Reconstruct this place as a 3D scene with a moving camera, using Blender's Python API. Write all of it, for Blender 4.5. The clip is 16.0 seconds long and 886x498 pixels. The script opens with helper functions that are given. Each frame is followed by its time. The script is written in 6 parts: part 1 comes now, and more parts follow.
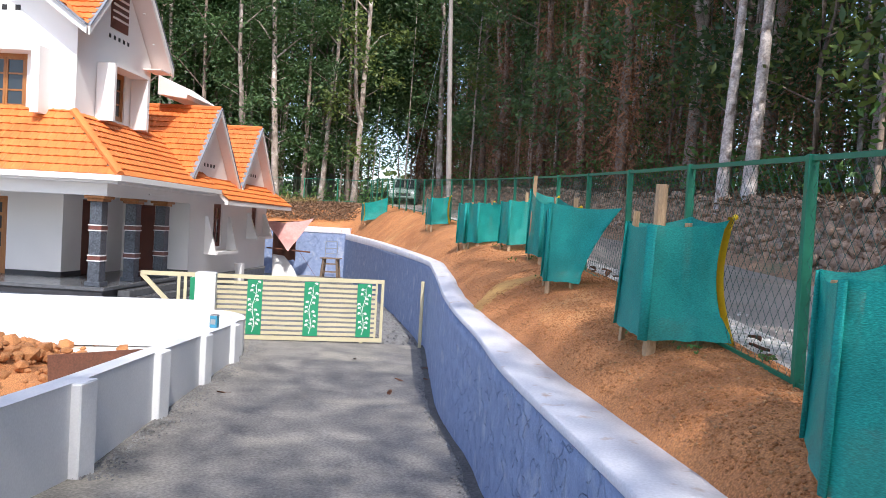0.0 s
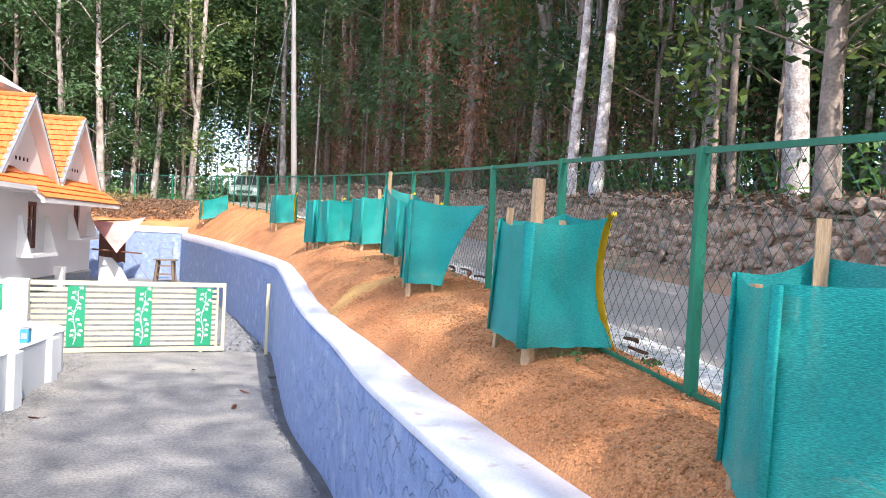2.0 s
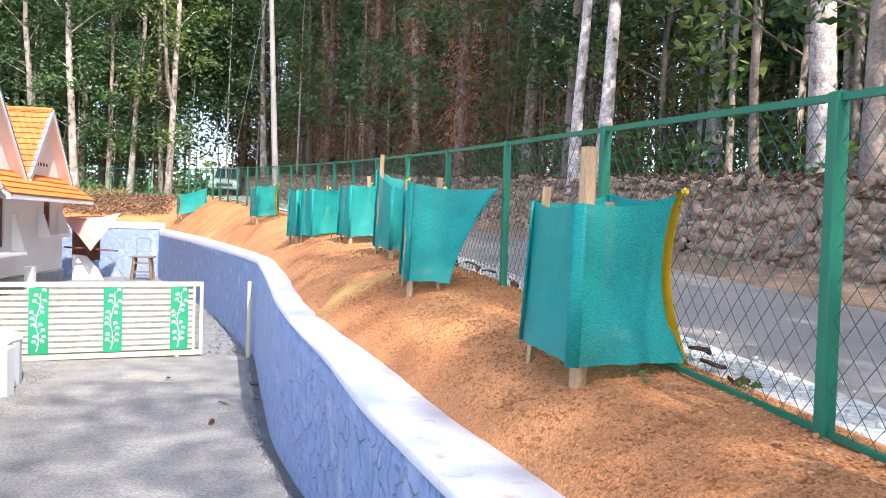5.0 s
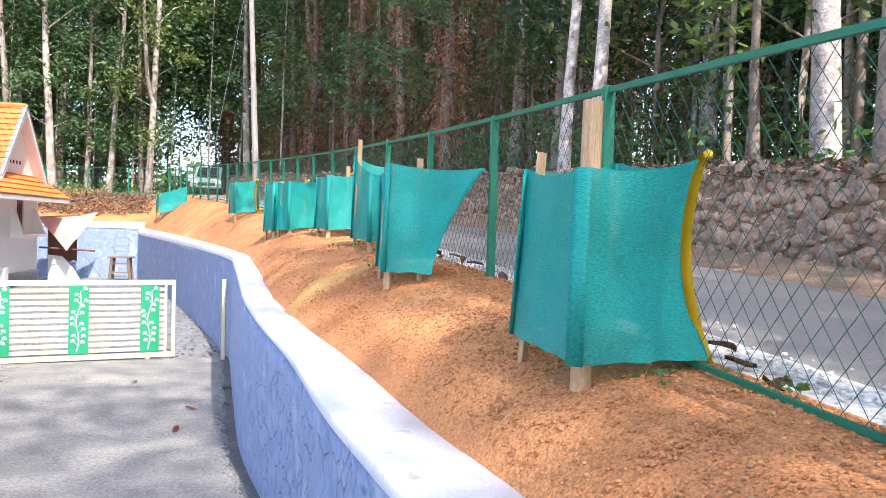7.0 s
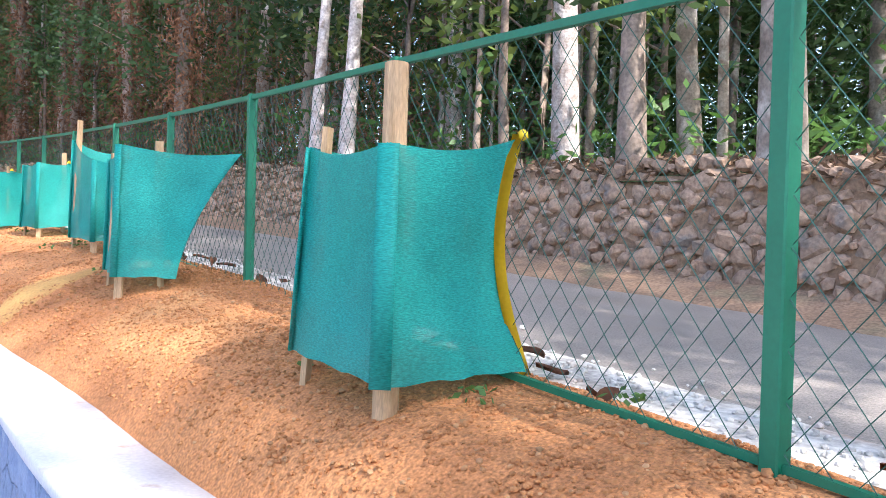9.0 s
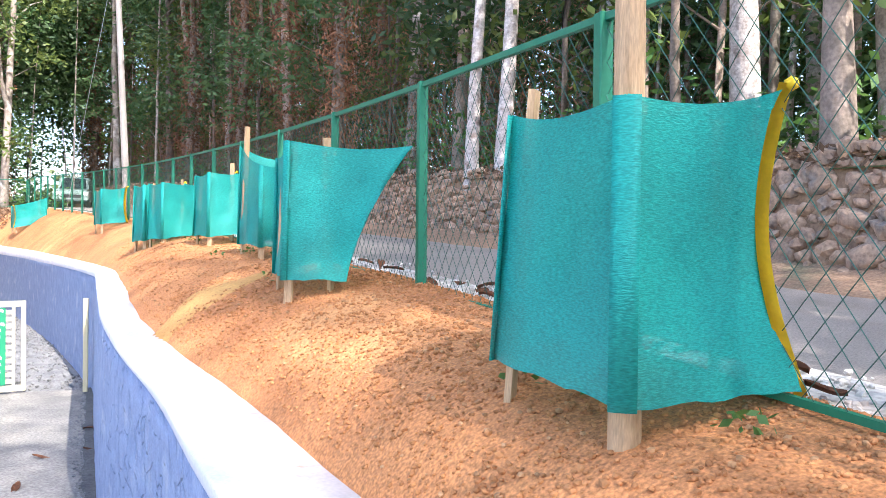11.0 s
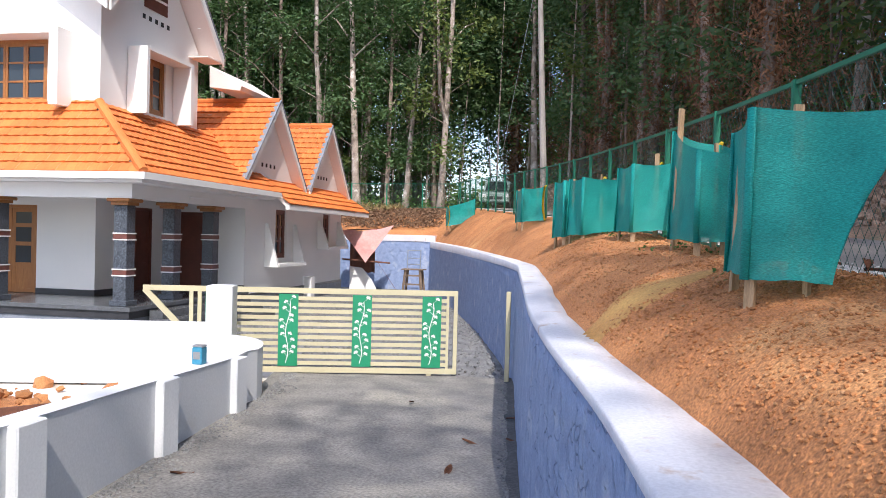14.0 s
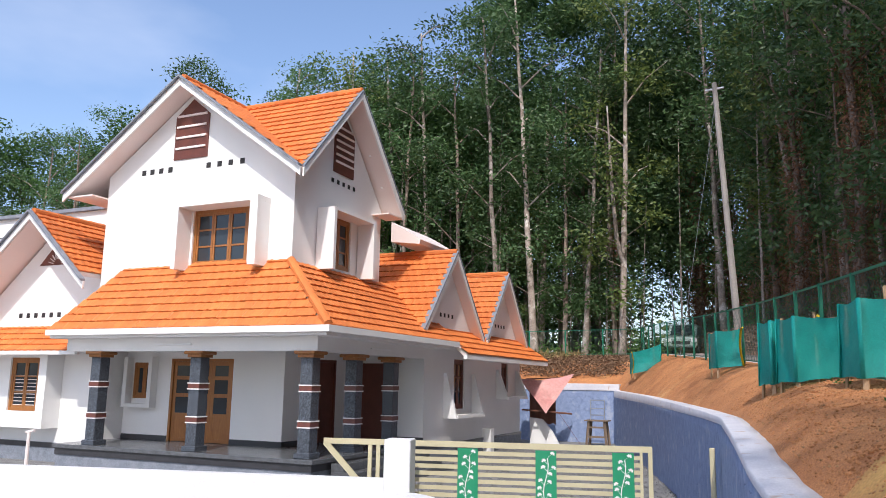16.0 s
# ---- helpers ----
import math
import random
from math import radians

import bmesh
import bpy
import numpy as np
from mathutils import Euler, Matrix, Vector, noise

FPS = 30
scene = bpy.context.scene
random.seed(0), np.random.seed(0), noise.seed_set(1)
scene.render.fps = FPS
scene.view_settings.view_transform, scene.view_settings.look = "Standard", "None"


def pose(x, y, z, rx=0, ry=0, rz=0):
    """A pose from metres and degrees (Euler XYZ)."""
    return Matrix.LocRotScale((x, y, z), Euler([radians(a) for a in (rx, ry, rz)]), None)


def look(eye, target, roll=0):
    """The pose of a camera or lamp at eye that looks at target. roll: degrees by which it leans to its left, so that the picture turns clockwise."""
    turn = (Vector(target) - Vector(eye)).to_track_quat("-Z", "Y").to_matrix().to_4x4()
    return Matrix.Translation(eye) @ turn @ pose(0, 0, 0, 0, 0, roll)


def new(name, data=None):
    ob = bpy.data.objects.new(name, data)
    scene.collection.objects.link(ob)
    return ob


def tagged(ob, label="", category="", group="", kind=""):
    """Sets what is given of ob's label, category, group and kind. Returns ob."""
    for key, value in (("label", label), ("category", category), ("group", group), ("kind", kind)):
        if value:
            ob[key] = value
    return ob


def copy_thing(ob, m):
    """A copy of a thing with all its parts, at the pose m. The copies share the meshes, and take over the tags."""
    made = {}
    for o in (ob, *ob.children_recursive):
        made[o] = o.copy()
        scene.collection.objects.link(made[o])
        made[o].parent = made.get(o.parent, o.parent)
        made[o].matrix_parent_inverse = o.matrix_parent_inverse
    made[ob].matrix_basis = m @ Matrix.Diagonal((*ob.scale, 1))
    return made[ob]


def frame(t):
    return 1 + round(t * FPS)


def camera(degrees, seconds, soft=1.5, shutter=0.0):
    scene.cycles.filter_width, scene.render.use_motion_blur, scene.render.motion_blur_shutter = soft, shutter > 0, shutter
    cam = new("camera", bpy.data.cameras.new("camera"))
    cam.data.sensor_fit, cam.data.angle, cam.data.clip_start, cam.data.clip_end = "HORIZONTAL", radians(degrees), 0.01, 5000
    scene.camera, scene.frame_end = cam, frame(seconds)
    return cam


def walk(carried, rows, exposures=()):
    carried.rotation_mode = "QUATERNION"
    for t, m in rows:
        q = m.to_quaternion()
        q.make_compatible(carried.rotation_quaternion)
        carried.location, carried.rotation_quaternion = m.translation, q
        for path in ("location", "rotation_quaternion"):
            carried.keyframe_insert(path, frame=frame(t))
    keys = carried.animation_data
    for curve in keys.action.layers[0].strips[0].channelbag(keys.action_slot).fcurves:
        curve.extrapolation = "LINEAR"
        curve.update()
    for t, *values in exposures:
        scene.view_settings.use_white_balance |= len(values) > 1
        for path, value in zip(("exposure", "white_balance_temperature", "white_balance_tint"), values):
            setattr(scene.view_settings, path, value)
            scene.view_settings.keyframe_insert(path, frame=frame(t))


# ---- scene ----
cam = camera(60.2, 16.0, soft=0.9)
PATH = [
    (0, (1.349, -0.574, 2.653), (1.23, 1.422, 2.597), 3.2),
    (0.5, (1.281, -0.417, 2.704), (1.33, 1.581, 2.633), 2.8),
    (1, (1.218, -0.285, 2.68), (1.423, 1.704, 2.65), 2.9),
    (1.5, (1.245, -0.108, 2.676), (1.493, 1.877, 2.64), 2.6),
    (2, (1.24, 0.016, 2.655), (1.524, 1.996, 2.615), 2.8),
    (2.5, (1.179, 0.215, 2.641), (1.531, 2.183, 2.6), 2.5),
    (3, (1.176, 0.393, 2.647), (1.595, 2.348, 2.592), 1.9),
    (3.5, (1.211, 0.581, 2.625), (1.651, 2.532, 2.567), 2.1),
    (4, (1.213, 0.778, 2.627), (1.653, 2.728, 2.567), 2.3),
    (4.5, (1.161, 0.928, 2.601), (1.581, 2.883, 2.566), 2.9),
    (5, (1.206, 1.109, 2.626), (1.532, 3.082, 2.565), 1.8),
    (5.2, (1.23, 1.182, 2.624), (1.521, 3.16, 2.564), 1.8),
    (7.3, (1.37, 1.819, 2.486), (1.766, 3.779, 2.432), 1.5),
    (7.5, (1.357, 1.882, 2.481), (1.859, 3.817, 2.425), 1.7),
    (8, (1.367, 2.059, 2.482), (2.206, 3.874, 2.448), 1.7),
    (8.2, (1.372, 2.123, 2.48), (2.365, 3.859, 2.446), 1.6),
    (10.3, (1.412, 2.727, 2.416), (2.308, 4.515, 2.383), 1.4),
    (10.5, (1.395, 2.774, 2.406), (2.206, 4.602, 2.381), 1.4),
    (11, (1.403, 2.919, 2.386), (2.044, 4.813, 2.369), 0.6),
    (11.5, (1.407, 3.045, 2.382), (1.913, 4.98, 2.371), 0.8),
    (12, (1.364, 3.161, 2.381), (1.757, 5.122, 2.369), 0.4),
    (12.5, (1.304, 3.317, 2.344), (1.639, 5.289, 2.349), 1.1),
    (13, (1.264, 3.4, 2.338), (1.391, 5.396, 2.329), 0.6),
    (13.5, (1.257, 3.52, 2.322), (1.003, 5.504, 2.301), 1.0),
    (14, (1.231, 3.612, 2.322), (0.853, 5.576, 2.29), 1.5),
    (14.5, (1.12, 3.752, 2.334), (0.713, 5.708, 2.415), 1.8),
    (15, (1.058, 3.9, 2.336), (0.595, 5.842, 2.463), 1.2),
    (15.5, (1.065, 3.991, 2.346), (0.369, 5.845, 2.621), 0.9),
    (16, (1.047, 4.071, 2.332), (0.237, 5.867, 2.675), 0.9),
]
walk(cam, [(t, look(eye, target, roll)) for t, eye, target, roll in PATH],
     [(t, e, 6150, 14) for t, e in ((0, 1.02), (1, 1.4), (2, 1.75), (3.5, 1.82), (7.5, 1.86), (10.5, 2.1), (11, 2.12), (12.5, 1.68), (13.5, 1.12), (14.5, 0.88), (16, 0.58))])

# ---- world, sun ----
SUN_TO = Vector((0.3, -1.0, 1.15)).normalized()
world = bpy.data.worlds.new("world")
scene.world = world
world.use_nodes = True
_wn = world.node_tree.nodes
_sky = _wn.new("ShaderNodeTexSky")
_sky.sky_type = "NISHITA"
_sky.sun_disc = False
_sky.sun_elevation = math.asin(SUN_TO.z)
_sky.sun_rotation = math.atan2(SUN_TO.x, SUN_TO.y)
_sky.air_density, _sky.dust_density, _sky.ozone_density = 1.0, 2.0, 1.2
# thin high cloud
_wc = _wn.new("ShaderNodeTexCoord")
_wm = _wn.new("ShaderNodeMapping")
_wm.inputs["Scale"].default_value = (1.6, 1.6, 4.0)
_wz = _wn.new("ShaderNodeTexNoise")
_wz.inputs["Scale"].default_value, _wz.inputs["Detail"].default_value = 1.8, 5.0
_wr = _wn.new("ShaderNodeMapRange")
_wr.inputs[1].default_value, _wr.inputs[2].default_value, _wr.inputs[4].default_value = 0.48, 0.8, 0.26
_wx = _wn.new("ShaderNodeMix")
_wx.data_type = "RGBA"
_wx.inputs[7].default_value = (5.2, 5.4, 5.9, 1)
_wl = world.node_tree.links
_wl.new(_wc.outputs["Generated"], _wm.inputs["Vector"])
_wl.new(_wm.outputs[0], _wz.inputs["Vector"])
_wl.new(_wz.outputs["Fac"], _wr.inputs[0])
_wl.new(_wr.outputs[0], _wx.inputs[0])
_wl.new(_sky.outputs[0], _wx.inputs[6])
_wn["Background"].inputs["Strength"].default_value = 0.15
_wl.new(_wx.outputs[2], _wn["Background"].inputs["Color"])
_sl = bpy.data.lights.new("sun", "SUN")
_sl.energy, _sl.angle, _sl.color = 2.5, radians(0.55), (1.0, 0.94, 0.84)
sun = new("sun", _sl)
sun.matrix_world = look(SUN_TO * 60, (0, 0, 0))


# ---- materials ----
def surf(name, c1, c2, scale=6.0, rough=0.8, bump=0.2, fine=60.0, grain=0.25, metal=0.0, spread=0.0, dirt=None,
         dirt_scale=1.2, dirt_at=0.55, spec=0.5, bump_scale=None, stretch=None):
    """Two colours by broad noise, fine grain, stains of a third colour, relief by noise, a little random per object."""
    m = bpy.data.materials.new(name)
    m.use_nodes = True
    nt = m.node_tree
    n, l = nt.nodes, nt.links
    b = n["Principled BSDF"]
    co = n.new("ShaderNodeNewGeometry").outputs["Position"]
    if stretch:
        mp = n.new("ShaderNodeMapping")
        mp.inputs["Scale"].default_value = stretch
        l.new(co, mp.inputs["Vector"])
        co = mp.outputs[0]

    def tex(s, detail=4.0):
        t = n.new("ShaderNodeTexNoise")
        t.inputs["Scale"].default_value, t.inputs["Detail"].default_value = s, detail
        l.new(co, t.inputs["Vector"])
        return t.outputs["Fac"]

    def mix(fac, a, c, kind="MIX"):
        x = n.new("ShaderNodeMix")
        x.data_type, x.blend_type = "RGBA", kind
        for sock, v in ((x.inputs[0], fac), (x.inputs[6], a), (x.inputs[7], c)):
            if hasattr(v, "is_linked"):
                l.new(v, sock)
            else:
                sock.default_value = v
        return x.outputs[2]

    def ramp(v, a, c):
        r = n.new("ShaderNodeMapRange")
        r.inputs[1].default_value, r.inputs[2].default_value = a, c
        l.new(v, r.inputs[0])
        return r.outputs[0]

    col = mix(ramp(tex(scale), 0.32, 0.68), (*c1, 1), (*c2, 1))
    if dirt:
        col = mix(ramp(tex(dirt_scale, 6), dirt_at, dirt_at + 0.14), col, (*dirt, 1))
    fine_v = tex(fine, 3)
    g = n.new("ShaderNodeMapRange")
    g.inputs[1].default_value, g.inputs[2].default_value = 0.3, 0.7
    g.inputs[3].default_value, g.inputs[4].default_value = 1 - grain, 1 + grain
    l.new(fine_v, g.inputs[0])
    val = g.outputs[0]
    if spread:
        oi = n.new("ShaderNodeObjectInfo")
        r = n.new("ShaderNodeMapRange")
        r.inputs[3].default_value, r.inputs[4].default_value = 1 - spread, 1 + spread
        l.new(oi.outputs["Random"], r.inputs[0])
        geo = n.new("ShaderNodeNewGeometry")
        r2 = n.new("ShaderNodeMapRange")
        r2.inputs[3].default_value, r2.inputs[4].default_value = 1 - spread, 1 + spread
        l.new(geo.outputs["Random Per Island"], r2.inputs[0])
        for o in (r.outputs[0], r2.outputs[0]):
            mm = n.new("ShaderNodeMath")
            mm.operation = "MULTIPLY"
            l.new(val, mm.inputs[0])
            l.new(o, mm.inputs[1])
            val = mm.outputs[0]
    hv = n.new("ShaderNodeVectorMath")
    hv.operation = "SCALE"
    l.new(col, hv.inputs[0])
    l.new(val, hv.inputs["Scale"])
    l.new(hv.outputs[0], b.inputs["Base Color"])
    b.inputs["Roughness"].default_value, b.inputs["Metallic"].default_value = rough, metal
    b.inputs["Specular IOR Level"].default_value = spec
    if bump:
        bp = n.new("ShaderNodeBump")
        bp.inputs["Strength"].default_value, bp.inputs["Distance"].default_value = bump, 0.02
        l.new(tex(bump_scale or fine * 0.5, 5), bp.inputs["Height"])
        l.new(bp.outputs[0], b.inputs["Normal"])
    return m


M = {
    "white": surf("white_paint", (0.82, 0.81, 0.79), (0.77, 0.76, 0.75), 0.8, 0.6, 0.06, 40, 0.03),
    "soffit": surf("soffit_paint", (0.80, 0.70, 0.66), (0.78, 0.68, 0.64), 0.8, 0.7, 0.05, 40, 0.03),
    "whitewall": surf("whitewash", (0.70, 0.70, 0.70), (0.64, 0.65, 0.66), 1.2, 0.75, 0.15, 50, 0.05, dirt=(0.58, 0.55, 0.50), dirt_at=0.66),
    "cap": surf("cap_paint", (0.66, 0.65, 0.68), (0.58, 0.575, 0.62), 2.5, 0.75, 0.25, 60, 0.08, dirt=(0.46, 0.32, 0.23), dirt_scale=7.0, dirt_at=0.62),
    "blue": surf("blue_render", (0.20, 0.265, 0.425), (0.27, 0.34, 0.515), 7.0, 0.8, 0.7, 70, 0.12, dirt=(0.37, 0.42, 0.54), dirt_scale=3.2, dirt_at=0.57, bump_scale=12),
    "concrete": surf("driveway_concrete", (0.25, 0.232, 0.208), (0.155, 0.147, 0.137), 1.9, 0.9, 0.7, 38, 0.34, dirt=(0.34, 0.31, 0.255), dirt_scale=0.5, dirt_at=0.55),
    "dirt": surf("laterite_soil", (0.55, 0.24, 0.088), (0.41, 0.163, 0.057), 1.3, 0.95, 1.0, 85, 0.42, dirt=(0.60, 0.33, 0.13), dirt_scale=0.6, dirt_at=0.58, bump_scale=26),
    "clod": surf("soil_clod", (0.55, 0.25, 0.095), (0.43, 0.178, 0.064), 5, 0.95, 0.3, 60, 0.2, spread=0.22),
    "pebble": surf("pebble", (0.58, 0.33, 0.16), (0.47, 0.235, 0.10), 5, 0.9, 0.3, 60, 0.2, spread=0.28),
    "asphalt": surf("asphalt", (0.31, 0.27, 0.235), (0.24, 0.21, 0.185), 0.7, 0.9, 0.4, 110, 0.25, dirt=(0.22, 0.17, 0.13), dirt_scale=0.5, dirt_at=0.6),
    "verge": surf("white_verge", (0.62, 0.60, 0.56), (0.40, 0.37, 0.33), 5, 0.9, 0.8, 30, 0.3, dirt=(0.30, 0.17, 0.10), dirt_scale=2.0, dirt_at=0.60),
    "gravel": surf("crushed_stone", (0.235, 0.23, 0.22), (0.15, 0.15, 0.15), 3, 0.95, 1.0, 35, 0.4),
    "forest": surf("forest_floor", (0.15, 0.085, 0.04), (0.09, 0.075, 0.03), 1.0, 0.95, 0.8, 20, 0.4, dirt=(0.07, 0.10, 0.025), dirt_scale=0.5, dirt_at=0.55),
    "green": surf("green_paint", (0.004, 0.145, 0.078), (0.008, 0.18, 0.098), 3, 0.5, 0.05, 60, 0.06),
    "wire": surf("green_wire", (0.015, 0.075, 0.05), (0.03, 0.11, 0.075), 3, 0.5, 0.0, 60, 0.1),
    "cream": surf("cream_paint", (0.54, 0.49, 0.315), (0.49, 0.44, 0.28), 2, 0.5, 0.05, 60, 0.04),
    "panelgreen": surf("panel_green", (0.012, 0.22, 0.10), (0.015, 0.25, 0.12), 2, 0.5, 0.05, 60, 0.05),
    "tile": surf("clay_tile", (0.66, 0.20, 0.045), (0.56, 0.15, 0.03), 1.5, 0.7, 0.15, 60, 0.12, spread=0.10),
    "granite": surf("speckled_granite", (0.022, 0.026, 0.034), (0.10, 0.115, 0.14), 28, 0.45, 0.3, 90, 0.5),
    "darkstone": surf("dark_granite", (0.03, 0.03, 0.034), (0.045, 0.045, 0.05), 6, 0.3, 0.0, 90, 0.2),
    "greystone": surf("grey_cladding", (0.24, 0.26, 0.30), (0.17, 0.19, 0.22), 5, 0.8, 0.5, 40, 0.2),
    "floor": surf("porch_granite", (0.11, 0.115, 0.125), (0.08, 0.085, 0.09), 8, 0.25, 0.0, 90, 0.3),
    "wood": surf("varnished_teak", (0.35, 0.145, 0.035), (0.26, 0.095, 0.022), 3, 0.38, 0.1, 30, 0.2, stretch=(9, 9, 1)),
    "darkwood": surf("dark_louvre_wood", (0.15, 0.042, 0.026), (0.11, 0.032, 0.02), 4, 0.5, 0.1, 40, 0.15),
    "rawwood": surf("raw_timber", (0.50, 0.34, 0.20), (0.38, 0.24, 0.13), 4, 0.85, 0.3, 30, 0.2, stretch=(8, 8, 1)),
    "black": surf("unlit_recess", (0.02, 0.02, 0.022), (0.03, 0.03, 0.03), 4, 0.8, 0.0, 40, 0.1),
    "trim_red": surf("red_granite_band", (0.16, 0.05, 0.035), (0.12, 0.04, 0.03), 10, 0.4, 0.0, 60, 0.2),
    "tarp": surf("faded_tarpaulin", (0.60, 0.30, 0.27), (0.50, 0.21, 0.19), 1.5, 0.6, 0.3, 12, 0.12, dirt=(0.62, 0.38, 0.33), dirt_at=0.52),
    "stone": surf("laterite_rubble", (0.40, 0.265, 0.18), (0.27, 0.18, 0.125), 3, 0.95, 0.9, 30, 0.3, spread=0.17, dirt=(0.20, 0.165, 0.14), dirt_scale=4.5, dirt_at=0.55),
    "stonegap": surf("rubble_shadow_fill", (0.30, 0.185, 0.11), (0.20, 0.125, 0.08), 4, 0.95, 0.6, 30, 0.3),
    "bark": surf("rubber_bark", (0.34, 0.285, 0.24), (0.19, 0.15, 0.12), 3.0, 0.95, 0.5, 25, 0.3, spread=0.25, dirt=(0.56, 0.51, 0.46), dirt_scale=2.0, dirt_at=0.54),
    "darkbark": surf("dark_bark", (0.31, 0.235, 0.19), (0.18, 0.14, 0.11), 3.0, 0.95, 0.5, 25, 0.3, spread=0.25),
    "whitebark": surf("pale_bark", (0.66, 0.60, 0.57), (0.40, 0.33, 0.30), 9.0, 0.95, 0.9, 30, 0.3, dirt=(0.24, 0.175, 0.145), dirt_scale=6.0, dirt_at=0.555),
    "vine": surf("dry_creeper", (0.36, 0.18, 0.10), (0.21, 0.10, 0.055), 2, 0.95, 0.0, 20, 0.3, spread=0.35),
    "concretepole": surf("pole_concrete", (0.34, 0.31, 0.285), (0.27, 0.245, 0.225), 2, 0.85, 0.2, 40, 0.1),
    "edge_dark": surf("dark_edge_strip", (0.11, 0.105, 0.10), (0.07, 0.07, 0.07), 4, 0.9, 0.8, 40, 0.35),
    "carglass": surf("car_glass_dark", (0.03, 0.04, 0.045), (0.04, 0.05, 0.055), 4, 0.1, 0, 60, 0.02),
    "rubber": surf("tyre_rubber", (0.03, 0.03, 0.03), (0.04, 0.04, 0.04), 8, 0.8, 0.1, 60, 0.1),
    "oldwood": surf("weathered_timber", (0.24, 0.17, 0.115), (0.16, 0.115, 0.08), 4, 0.9, 0.3, 30, 0.25, stretch=(8, 8, 1)),
    "litter": surf("leaf_litter", (0.22, 0.13, 0.075), (0.14, 0.085, 0.05), 5, 0.95, 0.0, 30, 0.3, spread=0.35),
    "sand": surf("yellow_sand", (0.55, 0.32, 0.10), (0.47, 0.24, 0.075), 3, 0.95, 0.5, 60, 0.2),
    "earth": surf("road_earth", (0.36, 0.225, 0.14), (0.26, 0.16, 0.10), 2, 0.95, 0.6, 40, 0.3, dirt=(0.20, 0.17, 0.10), dirt_scale=1.5, dirt_at=0.58),
    "drygrass": surf("dry_grass", (0.30, 0.20, 0.085), (0.20, 0.17, 0.06), 2, 0.9, 0.0, 20, 0.2, spread=0.3),
    "tin": surf("blue_tin", (0.03, 0.20, 0.33), (0.06, 0.28, 0.40), 20, 0.35, 0.0, 60, 0.1),
    "rust_and_shade": surf("rust_tarp_shade", (0.17, 0.065, 0.035), (0.12, 0.05, 0.03), 3, 0.8, 0.2, 40, 0.2),
    "sheet": surf("white_lime_spill", (0.66, 0.65, 0.62), (0.50, 0.47, 0.42), 2, 0.9, 0.4, 40, 0.15, dirt=(0.42, 0.22, 0.10), dirt_scale=1.2, dirt_at=0.58),
    "metal": surf("grey_metal", (0.45, 0.46, 0.47), (0.38, 0.39, 0.40), 3, 0.4, 0.0, 60, 0.05, metal=0.7),
    "yellow": surf("yellow_ribbon", (0.80, 0.55, 0.01), (0.74, 0.50, 0.01), 3, 0.6, 0.2, 60, 0.06),
    "deadleaf": surf("dry_leaf", (0.25, 0.10, 0.045), (0.16, 0.065, 0.035), 20, 0.8, 0.2, 60, 0.2, spread=0.3),
    "tube": surf("tube_lamp_plastic", (0.85, 0.85, 0.85), (0.8, 0.8, 0.8), 3, 0.4, 0, 60, 0.02),
    "carpaint": surf("car_paint", (0.32, 0.42, 0.38), (0.30, 0.40, 0.36), 3, 0.3, 0, 60, 0.03),
    "wallfar": surf("far_wall_paint", (0.72, 0.72, 0.72), (0.62, 0.62, 0.62), 1, 0.8, 0, 60, 0.05),
}


def leaf_material(name, c1, c2, through_light=0.35):
    m = bpy.data.materials.new(name)
    m.use_nodes = True
    n, l = m.node_tree.nodes, m.node_tree.links
    b = n["Principled BSDF"]
    geo, oi = n.new("ShaderNodeNewGeometry"), n.new("ShaderNodeObjectInfo")
    mx = n.new("ShaderNodeMix")
    mx.data_type = "RGBA"
    mx.inputs[6].default_value, mx.inputs[7].default_value = (*c1, 1), (*c2, 1)
    l.new(geo.outputs["Random Per Island"], mx.inputs[0])
    hs = n.new("ShaderNodeHueSaturation")
    r = n.new("ShaderNodeMapRange")
    r.inputs[3].default_value, r.inputs[4].default_value = 0.65, 1.35
    l.new(oi.outputs["Random"], r.inputs[0])
    l.new(r.outputs[0], hs.inputs["Value"])
    l.new(mx.outputs[2], hs.inputs["Color"])
    l.new(hs.outputs[0], b.inputs["Base Color"])
    b.inputs["Roughness"].default_value = 0.5
    tr = n.new("ShaderNodeBsdfTranslucent")
    l.new(hs.outputs[0], tr.inputs["Color"])
    ms = n.new("ShaderNodeMixShader")
    ms.inputs[0].default_value = through_light
    l.new(b.outputs[0], ms.inputs[1])
    l.new(tr.outputs[0], ms.inputs[2])
    l.new(ms.outputs[0], n["Material Output"].inputs["Surface"])
    return m


M["leaf"] = leaf_material("leaf_dark", (0.052, 0.12, 0.04), (0.12, 0.20, 0.072), 0.42)
M["leaf2"] = leaf_material("leaf_bright", (0.07, 0.165, 0.035), (0.125, 0.24, 0.06), 0.42)
M["leaf3"] = leaf_material("leaf_yellow", (0.12, 0.18, 0.04), (0.18, 0.23, 0.06), 0.42)


